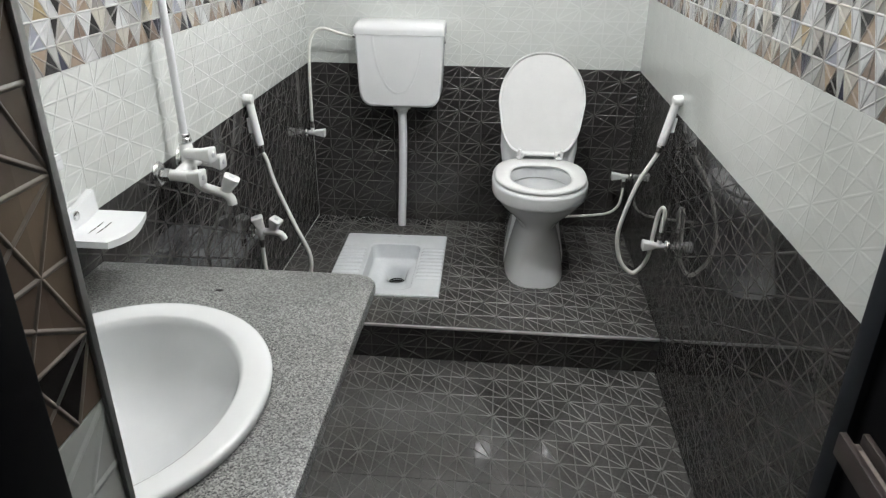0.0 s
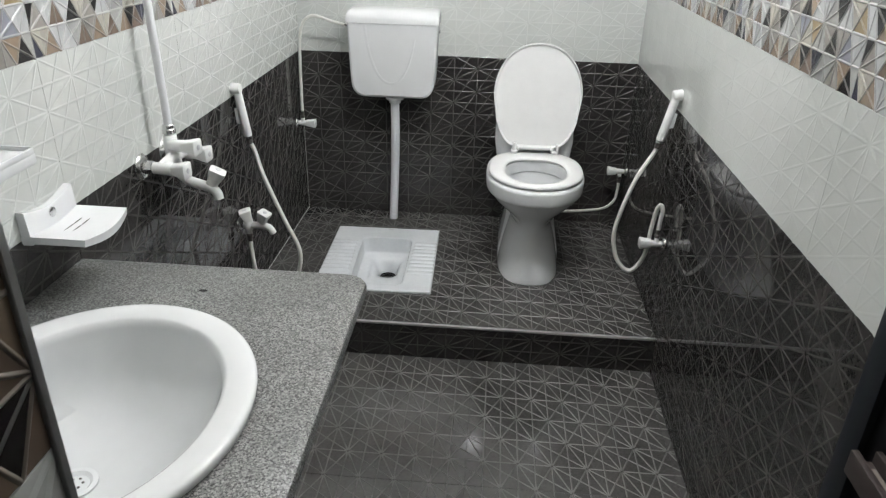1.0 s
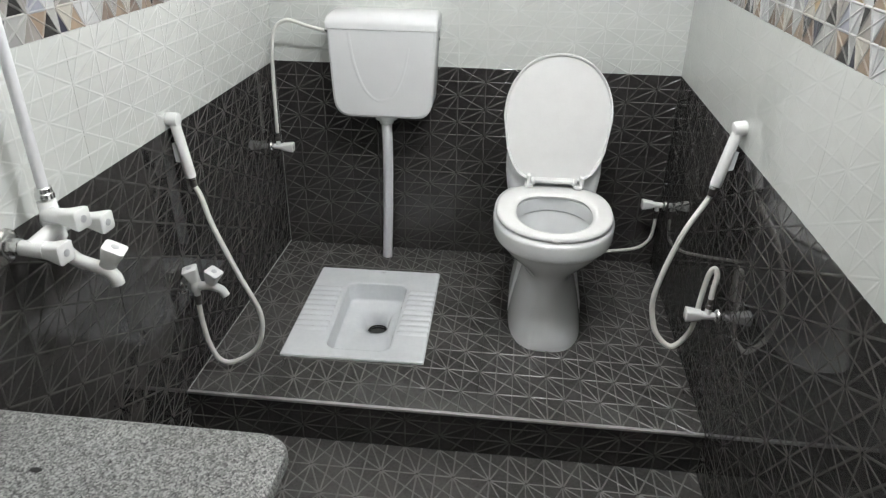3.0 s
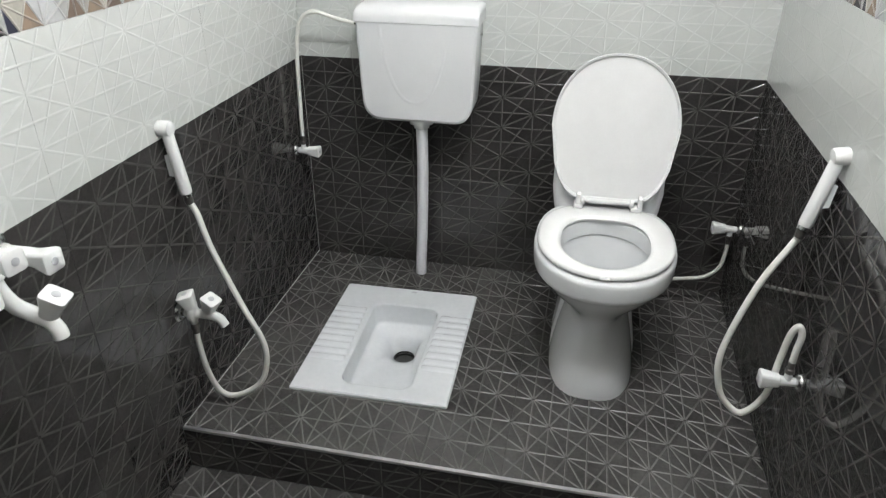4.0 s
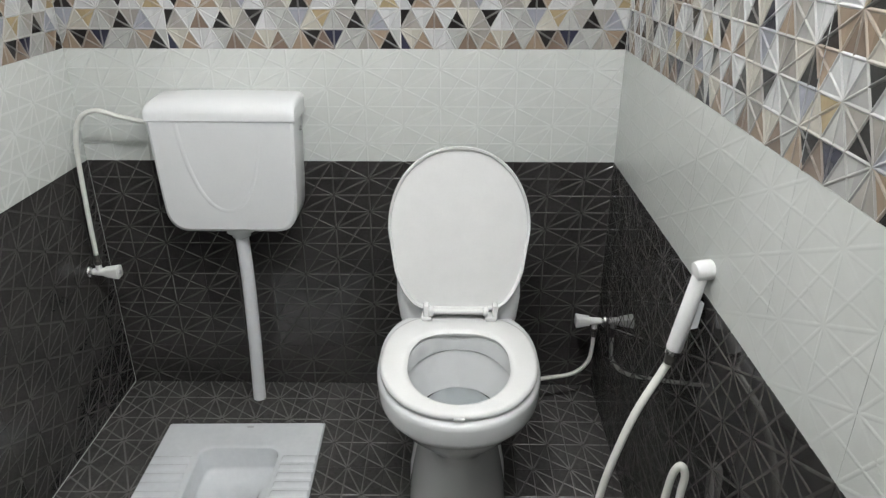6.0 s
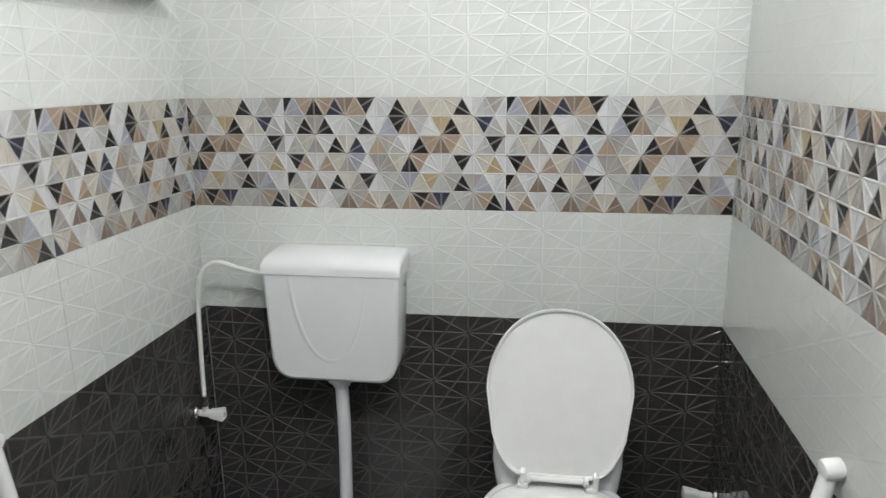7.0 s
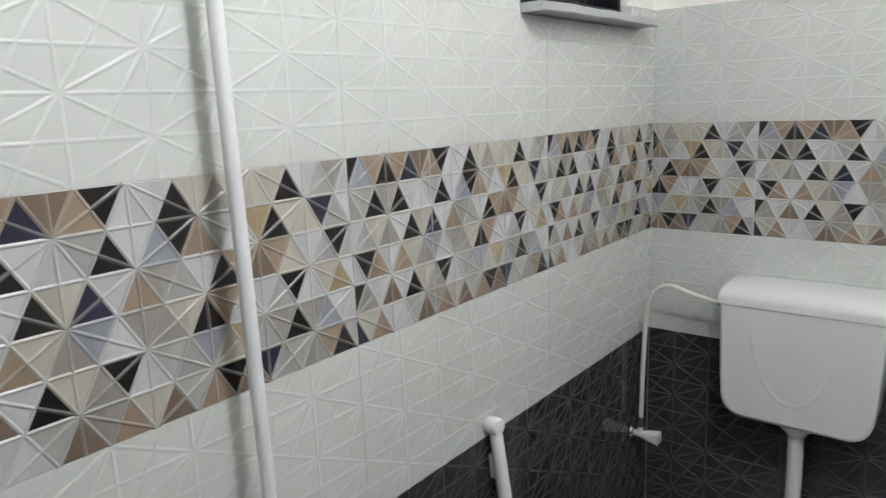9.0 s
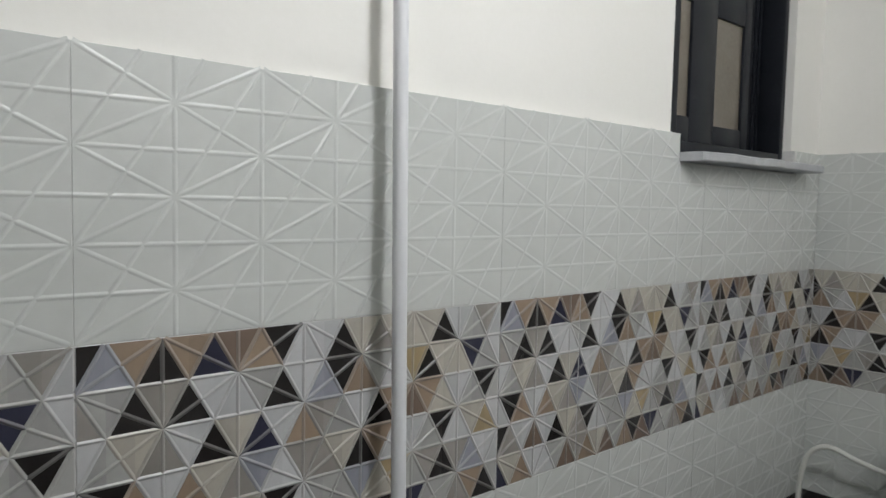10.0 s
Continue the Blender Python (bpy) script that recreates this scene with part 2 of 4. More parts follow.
def tube(bm, pts, r, steps=8, seg=12, mat=0):
    line = curve_points(pts, steps)
    rings, up = [], None
    for i, q in enumerate(line):
        d = (line[min(i + 1, len(line) - 1)] - line[max(i - 1, 0)]).normalized()
        if up is None:
            up = d.orthogonal().normalized()
        up = (up - d * up.dot(d)).normalized()
        side = d.cross(up)
        rr = r(i / (len(line) - 1)) if callable(r) else r
        rings.append([q + (up * math.cos(2 * math.pi * k / seg) + side * math.sin(2 * math.pi * k / seg)) * rr for k in range(seg)])
    loft(bm, rings, (True, True), mat)


def rounded(hx, hy, r, n=6, cx=0.0, cy=0.0, z=0.0):
    """Ring of a rectangle with rounded corners."""
    out = []
    for qx, qy, a0 in ((1, 1, 0), (-1, 1, 90), (-1, -1, 180), (1, -1, 270)):
        for k in range(n + 1):
            a = radians(a0 + 90 * k / n)
            out.append(Vector((cx + qx * (hx - r) + r * math.cos(a), cy + qy * (hy - r) + r * math.sin(a), z)))
    return out


def oval(hx, y0, y1, z, n=40, cx=0.0, power=2.0, back=2.0):
    """Egg-shaped ring between y0 (front) and y1 (back)."""
    cy, out = (y0 + y1) / 2, []
    hy = (y1 - y0) / 2
    for i in range(n):
        a = 2 * math.pi * i / n
        c, s = math.cos(a), math.sin(a)
        e = power if s < 0 else back
        out.append(Vector((cx + hx * math.copysign(abs(c) ** (2 / e), c), cy + hy * math.copysign(abs(s) ** (2 / e), s), z)))
    return out


# ---- tiles ----
# Rows of the patterned band tile, from its top row to its bottom row. Each letter is one triangle.
BAND_ROWS = (
    "KLTKTNBTKWWKCMCCCKWGMW",
    "MGKMKWWGKWLKTGWYKCCNGW",
    "WGCMWKCNWTMGWKTBTCWGKG",
    "WKTWTCMLWMMCKTWWGKWCYW",
    "KMWBWKCMKWGGLCYGMKMLWW",
    "NCTWWGBMTCBGTKBNGGMTKG",
)
JAMB_ROWS = (
    "KLTKTNBTKWWKCMCCKBBTMW",
    "MGKMKWWGKWLKTGWYBKBBTW",
    "WGCMWKCNWTMGWKTBTBBTMW",
    "WKTWTCMLWMMCKTWWBTTMTW",
    "KMWBWKCMKWGGLCYGBBTBTM",
    "NCTWWGBMTCBGTKBNBKBMMT",
)
ROW = 0.05


def clip_poly(poly, u0, u1, v0, v1):
    for axis, lim, sign in ((0, u0, 1), (0, u1, -1), (1, v0, 1), (1, v1, -1)):
        out = []
        for i, a in enumerate(poly):
            b = poly[(i + 1) % len(poly)]
            da, db = sign * (a[axis] - lim), sign * (b[axis] - lim)
            if da >= 0:
                out.append(a)
            if (da > 0 > db) or (da < 0 < db):
                t = da / (da - db)
                out.append((a[0] + (b[0] - a[0]) * t, a[1] + (b[1] - a[1]) * t))
        poly = out
        if len(poly) < 3:
            return []
    return poly


def clip_line(a, b, u0, u1, v0, v1):
    t0, t1 = 0.0, 1.0
    d = (b[0] - a[0], b[1] - a[1])
    for ax, lo, hi in ((0, u0, u1), (1, v0, v1)):
        if abs(d[ax]) < 1e-9:
            if not lo < a[ax] < hi:
                return None
            continue
        s, e = (lo - a[ax]) / d[ax], (hi - a[ax]) / d[ax]
        if s > e:
            s, e = e, s
        t0, t1 = max(t0, s), min(t1, e)
    if t1 - t0 < 1e-4:
        return None
    return tuple(a[k] + d[k] * t0 for k in (0, 1)), tuple(a[k] + d[k] * t1 for k in (0, 1))


def ridge_lines(width, height, col, odd):
    """Lines of the star relief: level, upright, steep and shallow; v counts up from the tile's foot."""
    lines = []
    nr, nc = round(height / ROW), round(width / col)
    far = width + height * 2
    for j in range(1, nr):
        lines.append(((0, j * ROW), (width, j * ROW)))
    for i in range(1, nc):
        lines.append(((i * col, 0), (i * col, height)))
    run = col / 3
    for k in range(-nr - 40, 3 * nc + nr + 40):
        if k % 2 == odd:
            for s in ((1, -1) if odd else (-1,)):
                lines.append(((k * run, height), (k * run + s * run * nr, 0)))
    for q in range(-nc - nr, nc + nr + 1):
        if q % 2 == odd:
            lines.append(((0, height - q * ROW), (width, height - (q + nc) * ROW)))
            lines.append(((0, height - q * ROW), (width, height - (q - nc) * ROW)))
    return lines


TILE_MESHES = {}
KINDS = {
    "white": (0.6, 0.3, 0.1, 0, [WHITE_TILE, WHITE_RIDGE], 0.0040, 0.0010),
    "white_flat": (0.6, 0.3, 0.1, 0, [WHITE_TILE, WHITE_TILE], 0.0055, 0.0004),
    "dark": (0.6, 0.3, 0.1, 0, [DARK_TILE, DARK_RIDGE], 0.0032, 0.0021),
    "dark_low": (0.6, 0.3, 0.1, 0, [DARK_TILE, DARK_RIDGE], 0.0034, 0.0014),
    "dark_flat": (0.6, 0.3, 0.1, 0, [DARK_TILE, DARK_RIDGE], 0.0034, 0.0009),
    "floor": (0.6, 0.6, 0.1, 0, [FLOOR_TILE, FLOOR_RIDGE], 0.0029, 0.0023),
    "decor": (0.6, 0.3, 0.6 / 7, 1, list(DECOR_LINE.values()) + list(DECOR.values()), 0.0030, 0.0016),
    "jamb": (0.6, 0.3, 0.6 / 7, 1, list(DECOR_LINE.values()) + list(DECOR.values()), 0.0024, 0.0010),
}


def letter_at(rows, u, v, height, run):
    """Which triangle of the pattern lies at u, v."""
    d = (height - v) / ROW
    j = max(0, min(len(rows) - 1, int(math.floor(d))))
    f = d - j
    k0 = int(round(u / run))
    for k in (k0, k0 - 1, k0 + 1):
        if 0 <= k < len(rows[j]) and abs(u - k * run) <= run * (f if (k + j) % 2 else 1 - f) + 1e-6:
            return rows[j][k]
    return rows[j][max(0, min(len(rows[j]) - 1, k0))]


def cuts(a, b, height, run):
    """Parameters at which the line from a to b meets the sides of the triangles."""
    out = {0.0, 1.0}
    for g in (lambda p: (height - p[1]) / ROW, lambda p: p[0] / run + (height - p[1]) / ROW, lambda p: p[0] / run - (height - p[1]) / ROW, lambda p: p[0] / run):
        s, e = g(a), g(b)
        if abs(e - s) > 1e-6:
            for q in range(math.ceil(min(s, e)), math.floor(max(s, e)) + 1):
                t = (q - s) / (e - s)
                if 0.002 < t < 0.998:
                    out.add(round(t, 5))
    return sorted(out)


def fade(a, b, width, height, col):
    """Stops along a ridge from a to b with its height at each: it sinks to nothing in the star centres it meets."""
    d = Vector((b[0] - a[0], b[1] - a[1]))
    size = d.length
    hits = []
    for i in range(-1, round(width / col) + 2):
        for j in range(-1, round(height / ROW) + 2):
            if (i + j) % 2 == 0:
                p = Vector((i * col - a[0], height - j * ROW - a[1]))
                if abs(d.cross(p)) / size < 0.0005 and -0.012 < d.dot(p) / size < size + 0.012:
                    hits.append(d.dot(p) / size)
    lift = lambda x: max(0.0, min([1.0] + [(abs(x - h) - 0.0025) / 0.0075 for h in hits]))
    marks = {0.0, size} | {round(h + e, 5) for h in hits for e in (-0.010, -0.0025, 0.0025, 0.010) if 0 < h + e < size}
    return [(x / size, lift(x)) for x in sorted(marks)]


def tile_mesh(kind, u0, u1, v0, v1):
    """A tile cut to u0..u1, v0..v1 of its full face, lying in the plane z = 0 with its body below."""
    key = (kind, round(u0, 4), round(u1, 4), round(v0, 4), round(v1, 4))
    if key in TILE_MESHES:
        return TILE_MESHES[key]
    width, height, col, odd, mats, hw, hh = KINDS[kind]
    g, e = (0.0002, 0.0004) if kind.startswith("white") else (0.0006, 0.0008)
    a0, a1, b0, b1 = u0 + g, u1 - g, v0 + g, v1 - g
    verts, faces, idx, soft = [], [], [], []

    def face(points, mat):
        n = len(verts)
        verts.extend(points)
        faces.append(tuple(range(n, n + len(points))))
        idx.append(mat)

    c0, c1, d0, d1 = a0 + e, a1 - e, b0 + e, b1 - e
    edge = 0
    if kind in ("decor", "jamb"):
        names = list(DECOR)
        pattern = BAND_ROWS if kind == "decor" else JAMB_ROWS
        run = col / 3
        for j, letters in enumerate(pattern):
            top, low = height - j * ROW, height - (j + 1) * ROW
            for k, ch in enumerate(letters):
                x = k * run
                if (k + j) % 2:
                    tri = [(x, top), (x - run, low), (x + run, low)]
                else:
                    tri = [(x, low), (x + run, top), (x - run, top)]
                for s0, s1 in ((x - run, x), (x, x + run)):
                    poly = clip_poly(tri, max(c0, s0), min(c1, s1), d0, d1)
                    if poly:
                        face([(p[0], p[1], 0) for p in poly], 10 + names.index(ch))
    else:
        face([(c0, d0, 0), (c1, d0, 0), (c1, d1, 0), (c0, d1, 0)], 0)
    inner = [(c0, d0, 0), (c1, d0, 0), (c1, d1, 0), (c0, d1, 0)]
    outer = [(a0, b0, -e * 0.6), (a1, b0, -e * 0.6), (a1, b1, -e * 0.6), (a0, b1, -e * 0.6)]
    foot = [(p[0], p[1], -0.008) for p in outer]
    for i in range(4):
        k = (i + 1) % 4
        face([outer[i], outer[k], inner[k], inner[i]], edge)
        face([foot[i], foot[k], outer[k], outer[i]], edge)
    printed = kind in ("decor", "jamb")
    lines = ridge_lines(width, height, col, odd)
    for q, (a, b) in enumerate(lines):
        c = clip_line(a, b, c0, c1, d0, d1)
        if not c:
            continue
        (x0, y0), (x1, y1) = c
        d = math.hypot(x1 - x0, y1 - y0)
        nx, ny = -(y1 - y0) / d, (x1 - x0) / d
        top = hh * (1 + 0.0009 * (q % 60))
        bow = [(w, 0.5 + 0.5 * math.cos(math.pi * w)) for w in (1.0, 0.68, 0.36, 0.0, -0.36, -0.68, -1.0)]
        if not printed:
            n = len(verts)
            stops = fade(c[0], c[1], width, height, col)
            for t, k in stops:
                verts.extend((x0 + (x1 - x0) * t + nx * hw * w, y0 + (y1 - y0) * t + ny * hw * w, -0.0002 + (top + 0.0002) * h * k) for w, h in bow)
            for r in range(len(stops) - 1):
                for k in range(len(bow) - 1):
                    a = n + r * len(bow) + k
                    faces.append((a + 1, a + 1 + len(bow), a + len(bow), a))
                    idx.append(1)
                    soft.append(len(faces) - 1)
            continue
        stops = cuts(c[0], c[1], height, run)
        for t0, t1 in zip(stops, stops[1:]):
            mu, mv = x0 + (x1 - x0) * (t0 + t1) / 2, y0 + (y1 - y0) * (t0 + t1) / 2
            sides = [letter_at(pattern, mu + nx * s, mv + ny * s, height, run) for s in (0.003, -0.003)]
            rm = names.index(max(sides, key=lambda ch: sum(GLAZE[ch][1])))
            p0, q0, p1, q1 = x0 + (x1 - x0) * t0, y0 + (y1 - y0) * t0, x0 + (x1 - x0) * t1, y0 + (y1 - y0) * t1
            n = len(verts)
            for w, h in bow:
                verts.append((p0 + nx * hw * w, q0 + ny * hw * w, -0.0002 + (top + 0.0002) * h))
                verts.append((p1 + nx * hw * w, q1 + ny * hw * w, -0.0002 + (top + 0.0002) * h))
            for k in range(len(bow) - 1):
                a = n + 2 * k
                faces.append((a + 2, a + 3, a + 1, a))
                idx.append(rm)
                soft.append(len(faces) - 1)
    me = bpy.data.meshes.new("tile_" + kind)
    me.from_pydata(verts, [], faces)
    for m in mats:
        me.materials.append(m)
    me.polygons.foreach_set("material_index", idx)
    for k in soft:
        me.polygons[k].use_smooth = True
    me.update()
    TILE_MESHES[key] = me
    return me


def frame_of(origin, u, v):
    """A pose with its x along u, y along v."""
    u, v = Vector(u), Vector(v)
    m = Matrix((u, v, u.cross(v))).transposed().to_4x4()
    m.translation = Vector(origin)
    return m


def lay(parent, place, kind, u0, u1, v0, v1, start, foot, name="tile", size=None):
    """Lays tiles over u0..u1, v0..v1 of the plane place; the joints lie at start + k widths and foot + k heights."""
    width, height = KINDS[kind][:2]
    i = math.floor((u0 - start) / width + 1e-6)
    while start + i * width < u1 - 1e-6:
        s = start + i * width
        j = math.floor((v0 - foot) / height + 1e-6)
        while foot + j * height < v1 - 1e-6:
            t = foot + j * height
            a0, a1, b0, b1 = max(u0, s) - s, min(u1, s + width) - s, max(v0, t) - t, min(v1, t + height) - t
            if a1 - a0 > 0.008 and b1 - b0 > 0.008:
                ob = new(name, tile_mesh(kind, a0, a1, b0, b1))
                ob.matrix_world = place @ Matrix.Translation((s, t, 0))
                ob.parent = parent
            j += 1
        i += 1


# ---- structure ----


def slab(name, boxes, mats, label, kind="structure"):
    bm = bmesh.new()
    for b in boxes:
        box(bm, *b[:6], mat=b[6] if len(b) > 6 else 0)
    ob = new(name, mesh_of(name, bm, mats))
    return tagged(ob, label, "", "", kind)


WIN_Y0, WIN_Y1, WIN_Z0, WIN_Z1 = -0.705, -0.155, 1.738, 2.24
B = 0.0010
wall_west = slab("wall_west", [
    (-0.14, -B, FRONT - 0.155, 0.14, -0.02, DARK, 2), (-0.14, -B, FRONT - 0.155, 0.14, DARK, WIN_Z0 - 0.02), (-0.14, -B, FRONT - 0.155, WIN_Y0 + 0.019, WIN_Z0 - 0.02, TOP), (-0.14, -B, WIN_Y1, 0.14, WIN_Z0 - 0.02, TOP),
    (-0.14, -0.011, FRONT - 0.155, WIN_Y0, TOP, WIN_Z1, 1), (-0.14, -0.011, WIN_Y1, 0.14, TOP, WIN_Z1, 1), (-0.14, -0.011, FRONT - 0.155, 0.14, WIN_Z1, CEIL, 1),
], [GROUT_WHITE, PAINT, GROUT_DARK], "bathroom wall in dark, white and patterned tile under cream paint")
wall_north = slab("wall_north", [(-B, W + B, B, 0.14, -0.02, DARK, 2), (-B, W + B, B, 0.14, DARK, TOP), (-0.011, W + 0.011, 0.011, 0.14, TOP, CEIL, 1)], [GROUT_WHITE, PAINT, GROUT_DARK], "back wall in dark, white and patterned tile behind the toilets")
wall_east = slab("wall_east", [(W + B, W + 0.14, FRONT - 0.155, 0.14, -0.02, DARK, 2), (W + B, W + 0.14, FRONT - 0.155, 0.14, DARK, TOP), (W + 0.011, W + 0.14, FRONT - 0.155, 0.14, TOP, CEIL, 1)], [GROUT_WHITE, PAINT, GROUT_DARK], "bathroom wall in dark, white and patterned tile with a lamp")
JAMB = 0.622
wall_south = slab("wall_south", [(-B, JAMB - B, FRONT - 0.155, FRONT - B, -0.02, TOP), (-0.011, JAMB, FRONT - 0.155, FRONT - 0.003, TOP, 2.06, 1), (-0.011, W + 0.011, FRONT - 0.155, FRONT - 0.003, 2.06, CEIL, 1)],
                  [GROUT_WHITE, PAINT, GROUT_DARK], "tiled wall with the doorway beside the washbasin")
floor = slab("floor", [(-0.14, W + 0.14, FRONT - 0.155, 0.14, -0.10, -B)], [GROUT_DARK], "dark star-relief floor tiles, glossy")
ceiling = slab("ceiling", [(-0.14, W + 0.14, FRONT - 0.155, 0.14, CEIL, CEIL + 0.1)], [PAINT], "plain cream ceiling")

# raised platform, open where the squat pan is let in
PAN = (0.226, 0.630, -0.760, -0.236)
platform = slab("platform", [
    (0, PAN[0], STEP + B, 0, -0.005, PLAT - B), (PAN[1], W, STEP + B, 0, -0.005, PLAT - B), (PAN[0], PAN[1], STEP + B, PAN[2], -0.005, PLAT - B), (PAN[0], PAN[1], PAN[3], 0, -0.005, PLAT - B),
], [GROUT_DARK], "raised platform in dark star-relief tiles, one step high")

# lobby outside the door, unlit
lobby = slab("lobby_wall", [(-0.6, -0.45, -4.6, FRONT - 0.155, 0, CEIL), (2.3, 2.45, -4.6, FRONT - 0.155, 0, CEIL), (-0.6, 2.45, -4.75, -4.6, 0, CEIL), (-0.6, -0.14, FRONT - 0.155, FRONT - 0.1, 0, CEIL), (W + 0.14, 2.45, FRONT - 0.155, FRONT - 0.1, 0, CEIL)],
             [LOBBY], "plain wall of the unlit lobby outside")
lobby_floor = slab("lobby_floor", [(-0.6, 2.45, -4.75, FRONT - 0.155, -0.10, -0.002)], [FLOOR_TILE], "plain dark floor of the lobby")
lobby_ceiling = slab("lobby_ceiling", [(-0.6, 2.45, -4.75, FRONT - 0.155, CEIL, CEIL + 0.1)], [LOBBY], "plain ceiling of the lobby")


def strip(name, x0, x1, y0, y1, z0, z1, mat, label, bevel=0.0008):
    bm = bmesh.new()
    box(bm, x0, x1, y0, y1, z0, z1, bevel, segs=1)
    return tagged(new(name, mesh_of(name, bm, mat)), label, "", "", "structure")


strip("step_trim", 0.001, W - 0.001, STEP - 0.004, STEP + 0.006, PLAT - 0.006, PLAT + 0.0022, TRIM_ALU, "pale metal nosing along the platform edge")
strip("jamb_trim", JAMB - 0.004, JAMB + 0.0025, FRONT - 0.003, FRONT + 0.004, 0.0, 2.06, TRIM_ALU, "silver corner strip on the doorway edge")
strip("corner_joint", 0.0005, 0.0017, -0.0017, -0.0005, PLAT, DARK, GROUT_PALE, "pale grout line in the wall corner", 0)
strip("floor_joint", 0.0005, 0.003, STEP + 0.006, -0.004, PLAT + 0.0003, PLAT + 0.0022, GROUT_PALE, "pale grout line along the platform", 0)

# ---- sanitary ware ----


def squat_pan(at):
    ob = thing("squat_toilet", "white ceramic squat toilet pan let into the dark platform", "squat toilet", at=at)
    bm = bmesh.new()
    hx, hy, z = 0.226, 0.282, 0.010
    n = 6
    rings = [rounded(hx - 0.02, hy - 0.02, 0.004, n, z=-0.02), rounded(hx, hy, 0.006, n, z=-0.004), rounded(hx, hy, 0.006, n, z=z - 0.004), rounded(hx - 0.004, hy - 0.004, 0.006, n, z=z), rounded(hx - 0.010, hy - 0.010, 0.006, n, z=z)]
    cy = -0.030

    def mouth(back, front, hy2, r, z2):
        """Ring of the opening, narrower towards the front."""
        out = []
        for q, p in zip(rounded(back, hy2, r, n, cy=cy, z=z2), rounded(front, hy2, r, n, cy=cy, z=z2)):
            t = max(0.0, min(1.0, (q.y - cy + hy2) / (2 * hy2)))
            out.append(Vector((0.008 + p.x + (q.x - p.x) * t, q.y, z2)))
        return out

    rings += [mouth(0.118, 0.111, 0.215, 0.041, z), mouth(0.113, 0.106, 0.210, 0.038, z), mouth(0.1085, 0.1015, 0.2055, 0.035, z - 0.0025), mouth(0.1065, 0.0995, 0.2035, 0.034, z - 0.008), mouth(0.103, 0.096, 0.199, 0.031, z - 0.062), mouth(0.101, 0.094, 0.197, 0.030, z - 0.067), mouth(0.096, 0.089, 0.192, 0.029, z - 0.070)]
    brim, neck = rings[-1], rounded(0.036, 0.036, 0.0355, n, cx=0.018, cy=0.075, z=z - 0.128)
    for k in range(1, 10):
        s = k / 10
        rings.append([Vector((p.x + (q.x - p.x) * s, p.y + (q.y - p.y) * s, p.z + (q.z - p.z) * (0.2 * s + 0.8 * s ** 5))) for p, q in zip(brim, neck)])
    rings += [neck, rounded(0.034, 0.034, 0.0335, n, cx=0.018, cy=0.075, z=z - 0.134), rounded(0.034, 0.034, 0.0335, n, cx=0.018, cy=0.075, z=z - 0.19)]
    loft(bm, rings, (False, False))
    part("pan", bm, WORN_CERAMIC, ob, smooth=40)
    bm = bmesh.new()
    # added disc; its pale grey stands for the highlight down the drain
    lathe(bm, [(0.0338, 0), (0.0338, 0.003), (0.001, 0.003)], Matrix.Translation((0.018, 0.075, z - 0.153)))
    part("drain", bm, SILL_STONE, ob, "grey disc in the drain, coloured for its wet highlight")
    for h in (0.1385, 0.1475):
        bm = bmesh.new()
        loft(bm, [rounded(r, r, r * 0.99, n, cx=0.018, cy=0.075, z=z - h + dz) for r, dz in ((0.0345, 0), (0.0300, 0), (0.0300, 0.004), (0.0345, 0.004))], (False, False))
        part("drain_ring", bm, HOLE, ob, "dark ring inside the drain")
    for side in (-1, 1):
        for k in range(9):
            bm = bmesh.new()
            y = 0.128 - k * 0.0325
            x0, x1 = 0.006 + side * (0.124 - 0.0010 * k), side * 0.223
            rings = []
            for s in range(9):
                a = math.pi * s / 8
                rings.append((y - 0.0125 * math.cos(a), z - 0.0008 + 0.0042 * math.sin(a)))
            pts = [[Vector((x, yy, zz)) for yy, zz in rings] for x in (x0, x0 + side * 0.003, x1 - side * 0.003, x1)]
            for ring_, f in ((pts[0], 0.3), (pts[3], 0.3)):
                for p in ring_:
                    p.z = z - 0.0008 + (p.z - z + 0.0008) * f
            loft(bm, pts)
            part("foot_tread", bm, WORN_CERAMIC, ob, smooth=60)
    bm = bmesh.new()
    lathe(bm, [(0.0065, 0), (0.0065, 0.0012), (0.001, 0.0014)], Matrix.Translation((0.012, 0.262, z - 0.0005)) @ Matrix.Diagonal((1.6, 0.7, 1, 1)))
    part("maker_mark", bm, SILL_STONE, ob, "faint grey printed oval mark")
    return ob


squat_pan(pose(0.428, -0.497, PLAT, 0, 0, 1.3))


